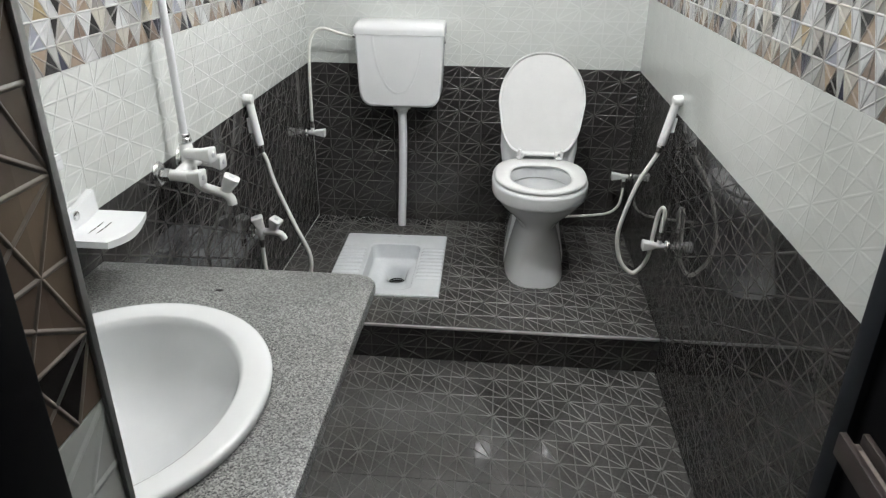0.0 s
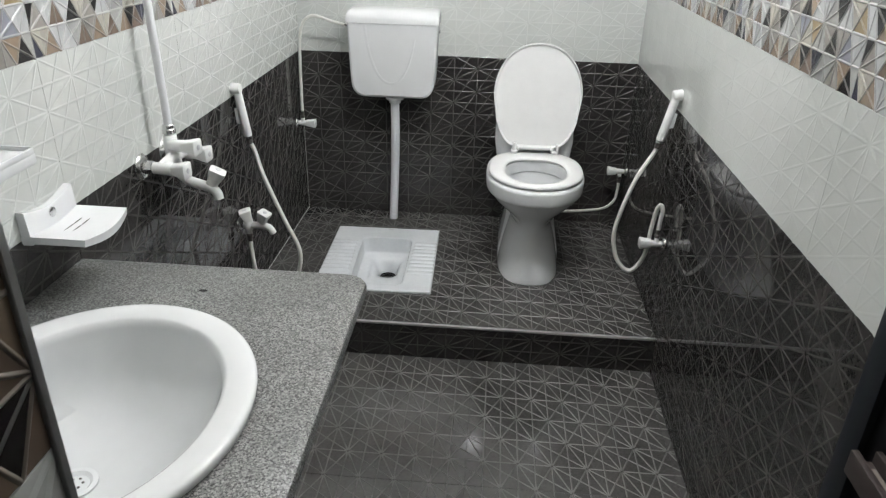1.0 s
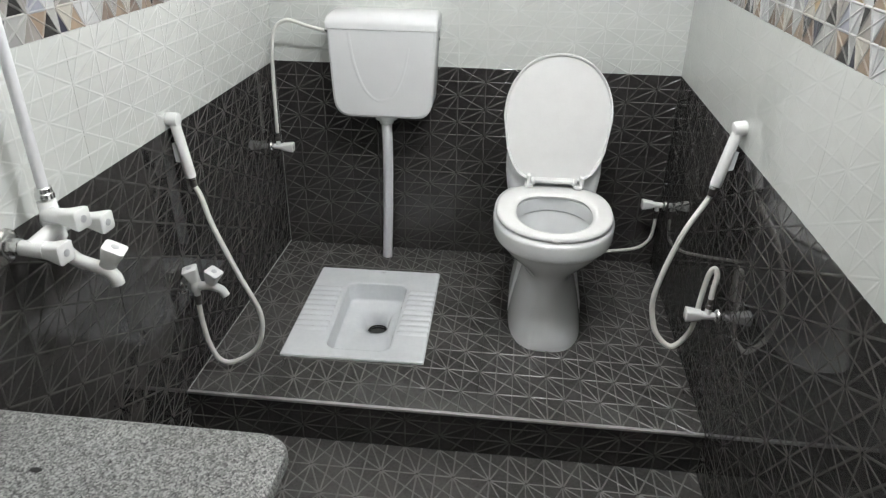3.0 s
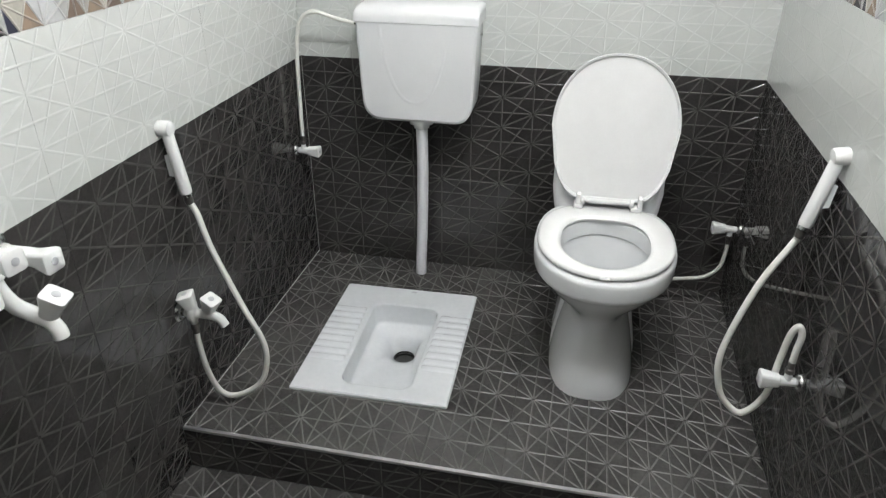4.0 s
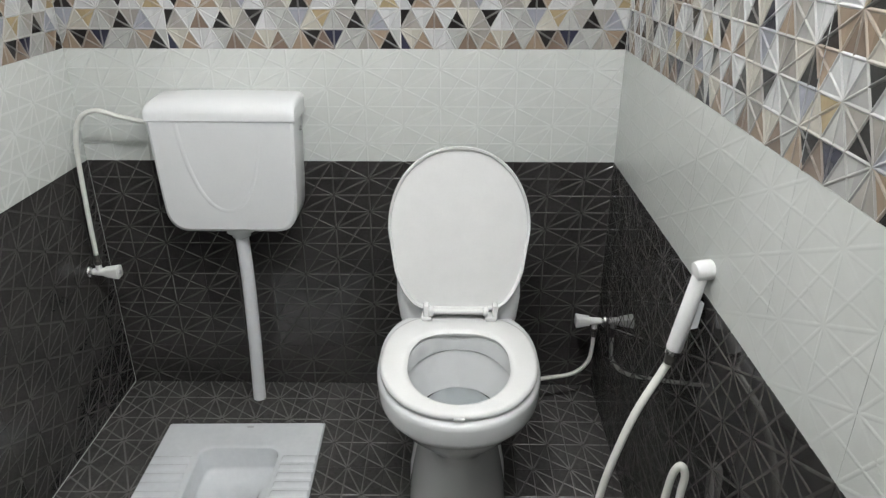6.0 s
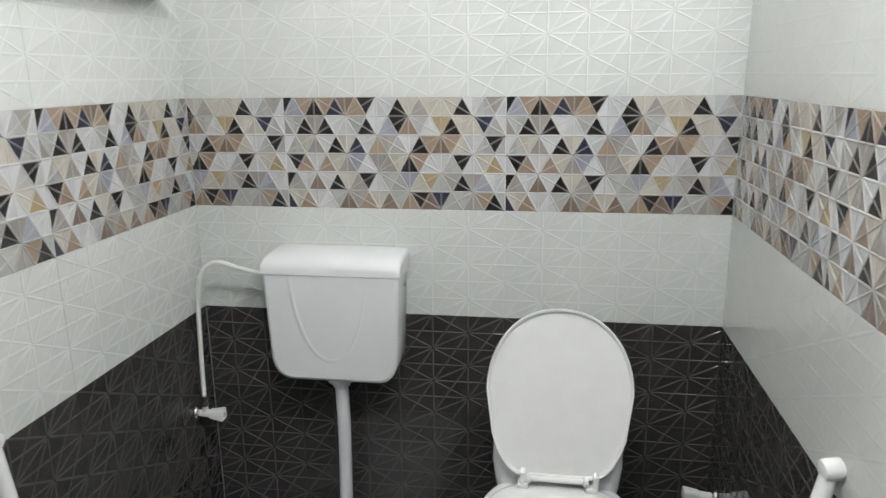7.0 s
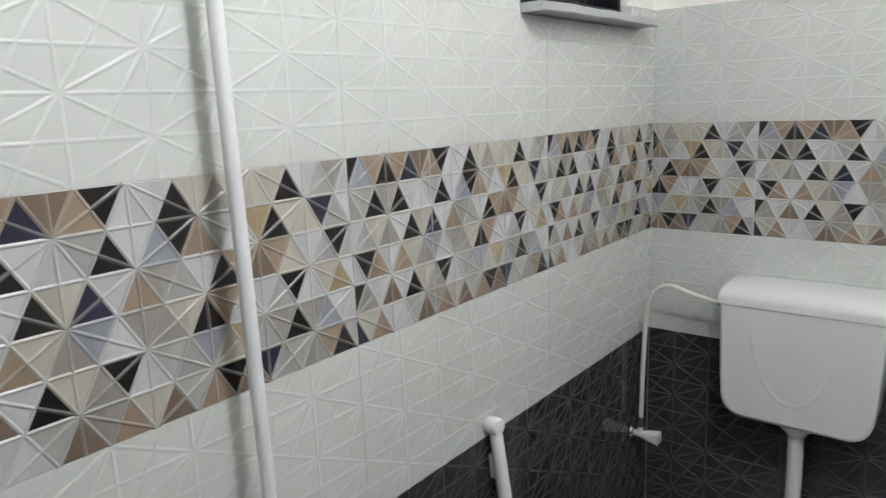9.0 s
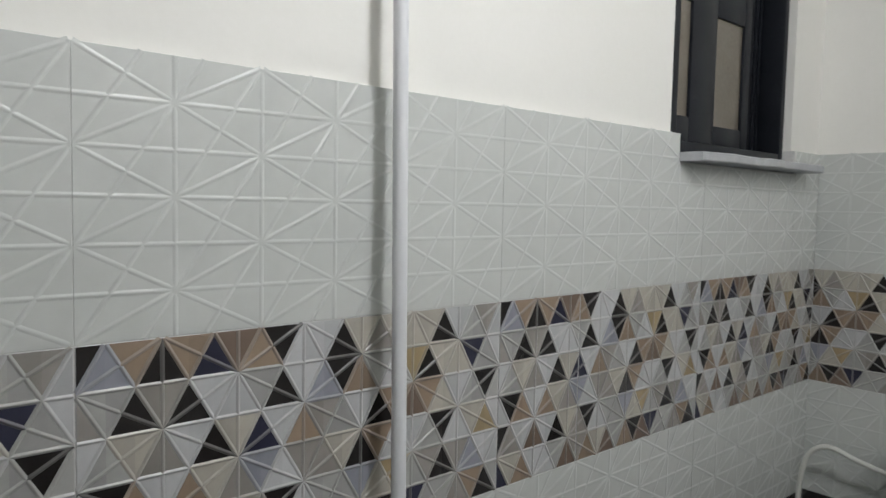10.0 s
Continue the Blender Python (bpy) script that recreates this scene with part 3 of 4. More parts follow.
def toilet(at):
    """Floor-standing toilet; y = 0 at the wall, front at negative y, z = 0 at its foot."""
    ob = thing("toilet", "white ceramic toilet with raised lid, standing on the platform", "toilet", at=at)
    bm = bmesh.new()
    rows = [(0.0, 0.123, -0.655, -0.12), (0.012, 0.122, -0.655, -0.12), (0.05, 0.116, -0.645, -0.12), (0.10, 0.106, -0.636, -0.12), (0.15, 0.093, -0.630, -0.12), (0.19, 0.082, -0.629, -0.12),
            (0.215, 0.078, -0.631, -0.12), (0.236, 0.084, -0.636, -0.13), (0.254, 0.098, -0.645, -0.14), (0.272, 0.117, -0.659, -0.16), (0.290, 0.136, -0.674, -0.18), (0.308, 0.153, -0.689, -0.20), (0.325, 0.167, -0.702, -0.21), (0.341, 0.178, -0.712, -0.22), (0.347, 0.1818, -0.7155, -0.225), (0.350, 0.1848, -0.718, -0.228), (0.353, 0.1868, -0.7195, -0.23),
            (0.362, 0.1880, -0.7205, -0.232), (0.394, 0.1886, -0.7212, -0.234), (0.401, 0.187, -0.7195, -0.236), (0.406, 0.183, -0.715, -0.240), (0.408, 0.173, -0.705, -0.246)]
    rings = [oval(h, y0, y1, z, 48, power=2.15 + 0.75 * max(0.0, 1 - z / 0.2), back=4.0 - 1.3 * max(0.0, min(1.0, (z - 0.22) / 0.1))) for z, h, y0, y1 in rows]
    inner = [(0.408, 0.128, -0.680, -0.364), (0.400, 0.124, -0.677, -0.367), (0.366, 0.123, -0.676, -0.368), (0.361, 0.130, -0.682, -0.364), (0.32, 0.122, -0.664, -0.382), (0.28, 0.105, -0.645, -0.395), (0.24, 0.082, -0.62, -0.41), (0.20, 0.055, -0.585, -0.44), (0.16, 0.04, -0.56, -0.46)]
    rings += [oval(h, y0, y1, z, 48) for z, h, y0, y1 in inner]
    loft(bm, rings)
    part("bowl", bm, CERAMIC, ob, smooth=40)
    bm = bmesh.new()
    rows = [(0.28, 0.125, -0.262, -0.035), (0.40, 0.152, -0.290, -0.035), (0.455, 0.160, -0.280, -0.035), (0.505, 0.160, -0.255, -0.037), (0.522, 0.154, -0.245, -0.045), (0.528, 0.139, -0.232, -0.06)]
    loft(bm, [rounded(h, (y1 - y0) / 2, 0.035, 6, cy=(y0 + y1) / 2, z=z) for z, h, y0, y1 in rows])
    part("back_block", bm, CERAMIC, ob, smooth=40)
    bm = bmesh.new()
    loft(bm, [rounded(0.124, 0.19, 0.03, 6, cy=-0.26, z=0.0), rounded(0.122, 0.18, 0.03, 6, cy=-0.26, z=0.05), rounded(0.100, 0.160, 0.03, 6, cy=-0.25, z=0.17), rounded(0.094, 0.15, 0.03, 6, cy=-0.23, z=0.25), rounded(0.122, 0.12, 0.03, 6, cy=-0.17, z=0.33)])
    part("foot_block", bm, CERAMIC, ob, smooth=40)
    bm = bmesh.new()
    loft(bm, [oval(0.0995, -0.638, -0.400, 0.270, 40), oval(0.1015, -0.640, -0.398, 0.274, 40)])
    part("water", bm, WATER, ob, "still water in the bowl")
    # seat ring
    bm = bmesh.new()
    o = lambda h, y0, y1, z: oval(h, y0, y1, z, 56, power=2.1, back=2.6)
    i_ = lambda h, y0, y1, z: oval(h, y0, y1, z, 56, back=2.7)
    rings = [i_(0.118, -0.664, -0.376, 0.411), o(0.174, -0.702, -0.300, 0.4105), o(0.179, -0.7065, -0.295, 0.414), o(0.1800, -0.7075, -0.2935, 0.418), o(0.178, -0.7055, -0.296, 0.4235), o(0.171, -0.699, -0.304, 0.4265),
             i_(0.130, -0.674, -0.366, 0.4255), i_(0.122, -0.667, -0.373, 0.4235), i_(0.1165, -0.662, -0.378, 0.418), i_(0.118, -0.664, -0.376, 0.411)]
    loft(bm, rings, (False, False))
    part("seat", bm, PLASTIC_GLOSS, ob, "white glossy plastic seat ring, lowered", smooth=50)
    bm = bmesh.new()
    box(bm, -0.012, 0.012, -0.712, -0.697, 0.4145, 0.4205, 0.0025)
    part("seat_tab", bm, PLASTIC_GLOSS, ob)
    # lid, raised and leaning on the back block
    lean = Matrix.Translation((0, -0.312, 0.447)) @ Matrix.Rotation(radians(15.5), 4, "X").inverted()
    bm = bmesh.new()

    def lid_ring(k, y, dz=0.0):
        out = []
        for s in range(64):
            a = 2 * math.pi * s / 64
            c, sn = math.cos(a), math.sin(a)
            h = 0.176 * k
            if sn >= 0:
                x, z = h * math.copysign(abs(c) ** (2 / 2.15), c), 0.205 + (0.203 * k) * sn ** (2 / 2.1)
            else:
                drop = abs(sn) ** (2 / 7)
                x, z = h * math.copysign(abs(c) ** (2 / 7), c) * (1 - 0.31 * drop ** 1.9), 0.205 - (0.205 * k) * drop
            out.append(Vector((x, y, z + dz)))
        return out

    rings = [lid_ring(0.90, -0.0005), lid_ring(0.955, -0.001), lid_ring(0.965, -0.008), lid_ring(0.99, -0.010), lid_ring(1.0, -0.006), lid_ring(1.0, 0.004), lid_ring(0.985, 0.010), lid_ring(0.9, 0.016), lid_ring(0.6, 0.020)]
    loft(bm, [[lean @ p for p in r] for r in rings])
    part("lid", bm, PLASTIC_GLOSS, ob, "white oval plastic lid, raised", smooth=50)
    for x in (-0.080, 0.080):
        bm = bmesh.new()
        box(bm, x - 0.014, x + 0.014, -0.338, -0.300, 0.426, 0.440, 0.005)
        rod(bm, (x - 0.012 * (1 if x > 0 else -1) - 0.006, -0.322, 0.448), (x - 0.012 * (1 if x > 0 else -1) + 0.006, -0.322, 0.448), 0.013, ease=0.002)
        box(bm, x - 0.002 + (0.006 if x > 0 else -0.006), x + 0.012 + (0.006 if x > 0 else -0.006), -0.336, -0.308, 0.430, 0.470, 0.005)
        part("hinge", bm, PLASTIC_GLOSS, ob)
    bm = bmesh.new()
    rod(bm, (-0.070, -0.322, 0.448), (0.070, -0.322, 0.448), 0.007, ease=0.001)
    part("hinge_bar", bm, PLASTIC_GLOSS, ob)
    bm = bmesh.new()
    lathe(bm, [(0.006, 0), (0.006, 0.003), (0.003, 0.005), (0.0005, 0.0055)], along((-0.005, -0.677, 0.330), (-0.005, -0.73, 0.30)), 16)
    part("screw_cap", bm, PLASTIC, ob)
    return ob


toilet(pose(1.031, 0, PLAT))


def cistern():
    ob = thing("cistern", "white plastic flush cistern with a pipe, on the tiled wall", "cistern", at=pose(0.4265, 0, 0))
    bm = bmesh.new()

    def front(hw_top, hw_low, y, z0, z1, r):
        """Outline of the tank at depth y, with rounded lower corners."""
        pts = [(hw_top, z1)]
        pts += [(hw_top + (hw_low - hw_top) * 0.8, z0 + r * 1.6)]
        for k in range(9):
            a = radians(90 * k / 8)
            pts.append((hw_low - r + r * math.cos(a) ** 0.82, z0 + r * 1.25 - r * 1.25 * math.sin(a) ** 0.82 if a > 0 else z0 + r * 1.25))
        pts += [(-x, z) for x, z in reversed(pts)]
        return [Vector((x, y, z)) for x, z in pts]

    rings = [front(0.182, 0.172, -0.004, 0.726, 1.0146, 0.070), front(0.187, 0.177, -0.02, 0.716, 1.0146, 0.070), front(0.188, 0.178, -0.115, 0.713, 1.0146, 0.070), front(0.186, 0.176, -0.126, 0.716, 1.0146, 0.062), front(0.179, 0.169, -0.1315, 0.724, 1.0146, 0.058)]
    loft(bm, rings)
    part("tank", bm, PLASTIC, ob, smooth=30)
    bm = bmesh.new()
    prof = [(-0.003, 1.015), (-0.132, 1.015), (-0.1342, 1.0175), (-0.1338, 1.034), (-0.130, 1.046), (-0.119, 1.056), (-0.102, 1.063), (-0.075, 1.067), (-0.04, 1.069), (-0.003, 1.069)]
    rings = []
    for x, k in ((-0.191, 0.62), (-0.1905, 0.80), (-0.186, 0.90), (-0.176, 0.96), (-0.1, 1.0), (0, 1.008), (0.1, 1.0), (0.176, 0.96), (0.186, 0.90), (0.1905, 0.80), (0.191, 0.62)):
        rings.append([Vector((x, y * (1 - 0.12 * (1 - k) if abs(y) > 0.01 else 1), 1.015 + (z - 1.015) * k)) for y, z in prof])
    loft(bm, rings)
    part("tank_lid", bm, PLASTIC, ob, "white lid with a rounded front edge", smooth=40)
    # U-shaped line pressed into the front
    bm = bmesh.new()
    pts = [(-0.112, -0.1126, 1.010), (-0.108, -0.1126, 0.97), (-0.095, -0.1126, 0.90), (-0.070, -0.1126, 0.83), (-0.040, -0.1126, 0.79), (-0.006, -0.1126, 0.776), (0.030, -0.1126, 0.79), (0.058, -0.1126, 0.83), (0.080, -0.1126, 0.89), (0.094, -0.1126, 0.96)]
    tube(bm, pts, lambda s: 0.0200 - 0.0005 * s, 8, 40)
    part("front_moulding", bm, PLASTIC, ob, "raised U-shaped line on the tank", smooth=60)
    bm = bmesh.new()
    lathe(bm, [(0.036, 0), (0.039, 0.004), (0.039, 0.018), (0.027, 0.022), (0.025, 0.034), (0.022, 0.036)], along((0.003, -0.078, 0.717), (0.003, -0.078, 0.60)))
    part("outlet_nut", bm, PLASTIC, ob)
    bm = bmesh.new()
    tube(bm, [(0.003, -0.078, 0.69), (0.005, -0.078, 0.55), (0.002, -0.080, 0.35), (-0.003, -0.082, 0.20), (-0.005, -0.083, PLAT + 0.002)], 0.0188, 6, 20)
    part("flush_pipe", bm, PVC, ob, "pale plastic flush pipe down to the platform", smooth=60)
    bm = bmesh.new()
    rod(bm, (-0.188, -0.070, 1.000), (-0.208, -0.070, 1.003), 0.009, ease=0.001, seg=8)
    part("inlet_nut", bm, CHROME, ob, "small metal inlet nut")
    bm = bmesh.new()
    rod(bm, (0.184, -0.066, 0.985), (0.193, -0.066, 0.985), 0.008, ease=0.002)
    part("side_plug", bm, CHROME, ob, "small grey plug")
    return ob


cistern()

# ---- taps, valves and hoses ----


def square_knob(bm, base, tip, r0, r1):
    """A tap handle: square with round edges, widening to its flat cap."""
    d = (Vector(tip) - Vector(base)).length
    m = along(base, tip)
    prof = [(r0 * 0.7, 0, 0.9), (r0, 0.002, 0.75), (r0 * 1.02, d * 0.3, 0.5), (r1, d * 0.85, 0.36), (r1, d * 0.96, 0.36), (r1 * 0.88, d, 0.36)]
    loft(bm, [[m @ p for p in rounded(r, r, r * q, 4, z=h)] for r, h, q in prof])


def knob(parent, base, tip, r0=0.014, r1=0.019, cap=True):
    bm = bmesh.new()
    square_knob(bm, base, tip, r0, r1)
    k = part("handle", bm, PLASTIC_GLOSS, parent, "white square plastic handle", smooth=40)
    if cap:
        bm = bmesh.new()
        d = (Vector(tip) - Vector(base)).normalized()
        t = Vector(tip)
        lathe(bm, [(r1 * 0.36, -0.001), (r1 * 0.36, 0.0008), (r1 * 0.30, 0.0012)], along(t, t + d), 16)
        part("cap", bm, SILL_STONE, k, "small grey cap disc")
    return k


def flange(parent, at, to, r=0.03):
    bm = bmesh.new()
    lathe(bm, [(r, 0.0), (r, 0.002), (r * 0.86, 0.007), (r * 0.6, 0.010), (r * 0.42, 0.0105), (r * 0.42, 0.016)], along(at, to), 28)
    return part("wall_flange", bm, CHROME, parent, "round chrome wall flange")


def angle_valve(label, wall, out, drop=-1, group="angle valves"):
    """Small stop valve: wall point, the direction out of the wall, hose side down (-1) or up (1)."""
    ob = thing("angle_valve", label, "valve", group)
    w, o = Vector(wall), Vector(out)
    flange(ob, w, w + o, 0.021)
    bm = bmesh.new()
    rod(bm, w + o * 0.008, w + o * 0.044, 0.0095, 0.012, ease=0.001)
    rod(bm, w + o * 0.027, w + o * 0.027 + Vector((0, 0, drop * 0.026)), 0.009, 0.008, ease=0.001)
    part("valve_body", bm, PLASTIC_GLOSS, ob)
    knob(ob, w + o * 0.042, w + o * 0.084, 0.0140, 0.0170)
    bm = bmesh.new()
    p = w + o * 0.027 + Vector((0, 0, drop * 0.022))
    lathe(bm, [(0.008, 0), (0.010, 0.002), (0.010, 0.012), (0.0075, 0.014), (0.0075, 0.030)], along(p, p + Vector((0, 0, drop))), 12)
    part("hose_nut", bm, DARK_METAL, ob, "dark metal hose nut")
    return ob, p + Vector((0, 0, drop * 0.03))


def hose(label, pts, r=0.0065, group="hoses"):
    bm = bmesh.new()
    tube(bm, pts, r, 10, 14)
    me = mesh_of("hose", bm, HOSE)
    me.shade_smooth()
    return tagged(new("hose", me), label, "hose", group)



def health_faucet(label, wall, head, neck, pts):
    """Hand spray on its wall hook, with its hose; wall, head and neck are places."""
    ob = thing("health_faucet", label, "hand spray", "hand sprays")
    w, h, k = Vector(wall), Vector(head), Vector(neck)
    out = (h - w).normalized()
    down = (k - h).normalized()
    bm = bmesh.new()
    lathe(bm, [(0.017, 0), (0.0185, 0.002), (0.0185, (h - w).length + 0.006), (0.0165, (h - w).length + 0.013), (0.008, (h - w).length + 0.016)], along(w, h), 24)
    part("spray_head", bm, PLASTIC_GLOSS, ob, smooth=40)
    bm = bmesh.new()
    d = (k - h).length
    lathe(bm, [(0.0125, 0), (0.0135, 0.01), (0.0140, d * 0.5), (0.0145, d - 0.008), (0.0125, d)], along(h, k), 24)
    part("grip", bm, PLASTIC_GLOSS, ob, smooth=40)
    bm = bmesh.new()
    s = -out
    a, b = h + down * d * 0.38 + s * 0.012, h + down * d * 0.72 + s * 0.012
    side = down.cross(s).normalized()
    loft(bm, [[p + side * q for p, q in ((a, -0.008), (a, 0.008), (b, 0.008), (b, -0.008))], [p + side * q for p, q in ((a + s * 0.010 + down * 0.004, -0.007), (a + s * 0.010 + down * 0.004, 0.007), (b + s * 0.014, 0.007), (b + s * 0.014, -0.007))]])
    part("trigger", bm, PLASTIC, ob)
    bm = bmesh.new()
    lathe(bm, [(0.0125, -0.004), (0.013, 0.0), (0.013, 0.007), (0.011, 0.008)], along(k, k + down), 20)
    part("chrome_ring", bm, CHROME, ob, "thin chrome ring")
    bm = bmesh.new()
    lathe(bm, [(0.0085, 0.006), (0.0105, 0.008), (0.010, 0.022), (0.0085, 0.026)], along(k, k + down), 16)
    part("hose_nut", bm, DARK_METAL, ob, "dark metal hose nut")
    bm = bmesh.new()
    tube(bm, [k + down * 0.02] + pts, 0.0072, 10, 14)
    part("hose", bm, HOSE, ob, "off-white flexible plastic hose", smooth=60)
    bm = bmesh.new()
    lathe(bm, [(0.013, -0.001), (0.013, 0.004), (0.008, 0.006)], along(w, h), 20)
    part("wall_hook", bm, PLASTIC, ob)
    return ob


# west wall: two-way bib tap with hand spray
TAP = Vector((0.0, -0.897, 0.442))
tap = thing("bib_tap", "white plastic two-way bib tap with chrome flange on dark tiles", "tap")
flange(tap, TAP, TAP + Vector((1, 0, 0)), 0.028)
bm = bmesh.new()
rod(bm, TAP + Vector((0.008, 0, 0)), TAP + Vector((0.038, 0, 0)), 0.011, 0.013)
lathe(bm, [(0.014, 0), (0.016, 0.004), (0.016, 0.03), (0.013, 0.034)], Matrix.Translation(TAP + Vector((0.034, 0, -0.016))), 20)
tube(bm, [TAP + Vector(p) for p in ((0.026, 0, 0), (0.058, 0, 0.001), (0.088, 0, 0.0), (0.108, 0, -0.008), (0.119, 0, -0.026))], lambda s: 0.0125 - 0.001 * s, 6, 16)
rod(bm, TAP + Vector((0.086, 0, 0)), TAP + Vector((0.086, 0, 0.02)), 0.010)
rod(bm, TAP + Vector((0.034, 0, -0.01)), TAP + Vector((0.034, 0, -0.034)), 0.010, 0.009)
part("tap_body", bm, PLASTIC_GLOSS, tap, smooth=45)
knob(tap, TAP + Vector((0.034, 0, 0.014)), TAP + Vector((0.024, -0.004, 0.056)), 0.0155, 0.0205)
knob(tap, TAP + Vector((0.080, 0, 0.014)), TAP + Vector((0.096, -0.004, 0.052)), 0.0155, 0.0205)
bm = bmesh.new()
lathe(bm, [(0.009, 0), (0.011, 0.003), (0.011, 0.016), (0.0085, 0.02), (0.0085, 0.030)], along(TAP + Vector((0.034, 0, -0.030)), TAP + Vector((0.034, 0, -1))), 12)
part("hose_nut", bm, DARK_METAL, tap, "dark metal hose nut")
V3 = lambda *a: Vector(a)
health_faucet("white hand spray on its hook beside the squat toilet", (0.0, -0.834, 0.900), (0.018, -0.835, 0.900), (0.042, -0.838, 0.742),
              [V3(0.060, -0.838, 0.69), V3(0.086, -0.844, 0.60), V3(0.146, -0.850, 0.45), V3(0.192, -0.852, 0.34), V3(0.190, -0.856, 0.262), V3(0.162, -0.860, 0.205), V3(0.10, -0.868, 0.166), V3(0.058, -0.876, 0.178), V3(0.038, -0.886, 0.25), V3(0.034, -0.895, 0.34), V3(0.034, -0.897, 0.392)])

# east wall: stop valve with hand spray
valve, tip = angle_valve("white stop valve feeding the hand spray on dark tiles", (W, -0.875, 0.447), (-1, 0, 0), 1)
health_faucet("white hand spray on its hook beside the toilet", (W, -0.774, 0.928), (W - 0.017, -0.776, 0.926), (1.404, -0.797, 0.780),
              [V3(1.388, -0.800, 0.735), V3(1.335, -0.830, 0.645), V3(1.292, -0.848, 0.49), V3(1.300, -0.850, 0.40), V3(1.325, -0.853, 0.350), V3(1.363, -0.857, 0.331), V3(1.400, -0.858, 0.39), V3(1.409, -0.858, 0.49), V3(1.415, -0.862, 0.560), V3(1.425, -0.868, 0.584), V3(1.433, -0.872, 0.565), V3(1.430, -0.874, 0.53), tip])

# cistern feed
valve, tip = angle_valve("white stop valve feeding the cistern, on dark tiles", (0.0, -0.110, 0.583), (1, 0, 0), 1)
hose("off-white hose from the valve up to the cistern", [tip, V3(0.027, -0.106, 0.72), V3(0.028, -0.100, 0.84), V3(0.033, -0.095, 0.95), V3(0.052, -0.090, 1.010), V3(0.093, -0.085, 1.032), V3(0.155, -0.078, 1.014), V3(0.222, -0.070, 0.997)])
# toilet feed
valve, tip = angle_valve("white stop valve feeding the toilet, on dark tiles", (W, -0.088, 0.424), (-1, 0, 0), -1)
hose("off-white hose from the valve to the toilet", [tip, V3(1.428, -0.089, 0.335), V3(1.418, -0.092, 0.285), V3(1.375, -0.10, 0.25), V3(1.29, -0.11, 0.238), V3(1.20, -0.13, 0.238), V3(1.10, -0.15, 0.24)], 0.006)

# wall mixer with its riser pipe
mixer = thing("wall_mixer", "white plastic wall mixer tap with chrome flanges and spout", "tap")
MX, MY, MZ = 0.051, -1.410, 0.855
ARMS = (-0.067, 0.064)
for dy in ARMS:
    flange(mixer, (0, MY + dy, MZ), (1, MY + dy, MZ), 0.034)
    bm = bmesh.new()
    rod(bm, (0.010, MY + dy, MZ), (0.032, MY + dy, MZ), 0.0165, 0.0165, seg=6, ease=0.001)
    part("union_nut", bm, CHROME, mixer, "chrome hexagon nut")
bm = bmesh.new()
for dy in ARMS:
    rod(bm, (0.030, MY + dy, MZ), (0.080, MY + dy, MZ - 0.002), 0.0145, 0.0165, ease=0.002)
tube(bm, [(MX, MY + ARMS[0], MZ), (MX + 0.004, MY - 0.034, MZ + 0.006), (MX + 0.005, MY, MZ + 0.010), (MX + 0.004, MY + 0.032, MZ + 0.006), (MX, MY + ARMS[1], MZ)], 0.0155, 6, 18)
rod(bm, (MX + 0.003, MY, MZ - 0.012), (MX, MY, MZ + 0.066), 0.0185, 0.0165, ease=0.002)
rod(bm, (MX, MY - 0.010, MZ + 0.041), (MX + 0.038, MY - 0.014, MZ + 0.041), 0.0145, 0.0155, ease=0.001)
tube(bm, [(MX + 0.002, MY, MZ), (MX + 0.010, MY - 0.002, MZ - 0.028), (MX + 0.034, MY - 0.006, MZ - 0.051), (MX + 0.066, MY - 0.008, MZ - 0.061), (MX + 0.094, MY - 0.010, MZ - 0.068), (MX + 0.109, MY - 0.012, MZ - 0.081), (MX + 0.112, MY - 0.012, MZ - 0.096)], lambda s: 0.0135 - 0.001 * s, 6, 18)
rod(bm, (MX + 0.092, MY - 0.009, MZ - 0.068), (MX + 0.098, MY - 0.005, MZ - 0.054), 0.011)
part("mixer_body", bm, PLASTIC_GLOSS, mixer, smooth=45)
for dy, dx in zip(ARMS, (0.119, 0.122)):
    knob(mixer, (0.076, MY + dy, MZ - 0.002), (dx, MY + dy - 0.004, MZ - 0.002), 0.0145, 0.0195)
knob(mixer, (MX + 0.034, MY - 0.014, MZ + 0.041), (MX + 0.079, MY - 0.020, MZ + 0.042), 0.0145, 0.0195)
knob(mixer, (MX + 0.094, MY - 0.006, MZ - 0.063), (MX + 0.115, MY - 0.001, MZ - 0.022), 0.015, 0.021)
bm = bmesh.new()
lathe(bm, [(0.0145, 0), (0.0165, 0.002), (0.0165, 0.012), (0.0145, 0.014), (0.0145, 0.022), (0.0125, 0.024)], Matrix.Translation((MX, MY, MZ + 0.068)), 20)
part("top_union", bm, CHROME, mixer, "chrome union under the pipe")
riser = tagged(new("riser_pipe"), "pale plastic riser pipe standing above the mixer tap", "pipe")
bm = bmesh.new()
rod(bm, (MX, MY, MZ + 0.088), (0.028, -1.414, CEIL - 0.06), 0.0098, seg=24)
part("pipe", bm, PVC, riser, smooth=60)
bm = bmesh.new()
tube(bm, [(0.028, -1.414, CEIL - 0.075), (0.028, -1.414, CEIL - 0.05), (0.019, -1.414, CEIL - 0.034), (-0.012, -1.414, CEIL - 0.034)], 0.0135, 6, 18)
part("elbow", bm, PVC, riser, smooth=60)

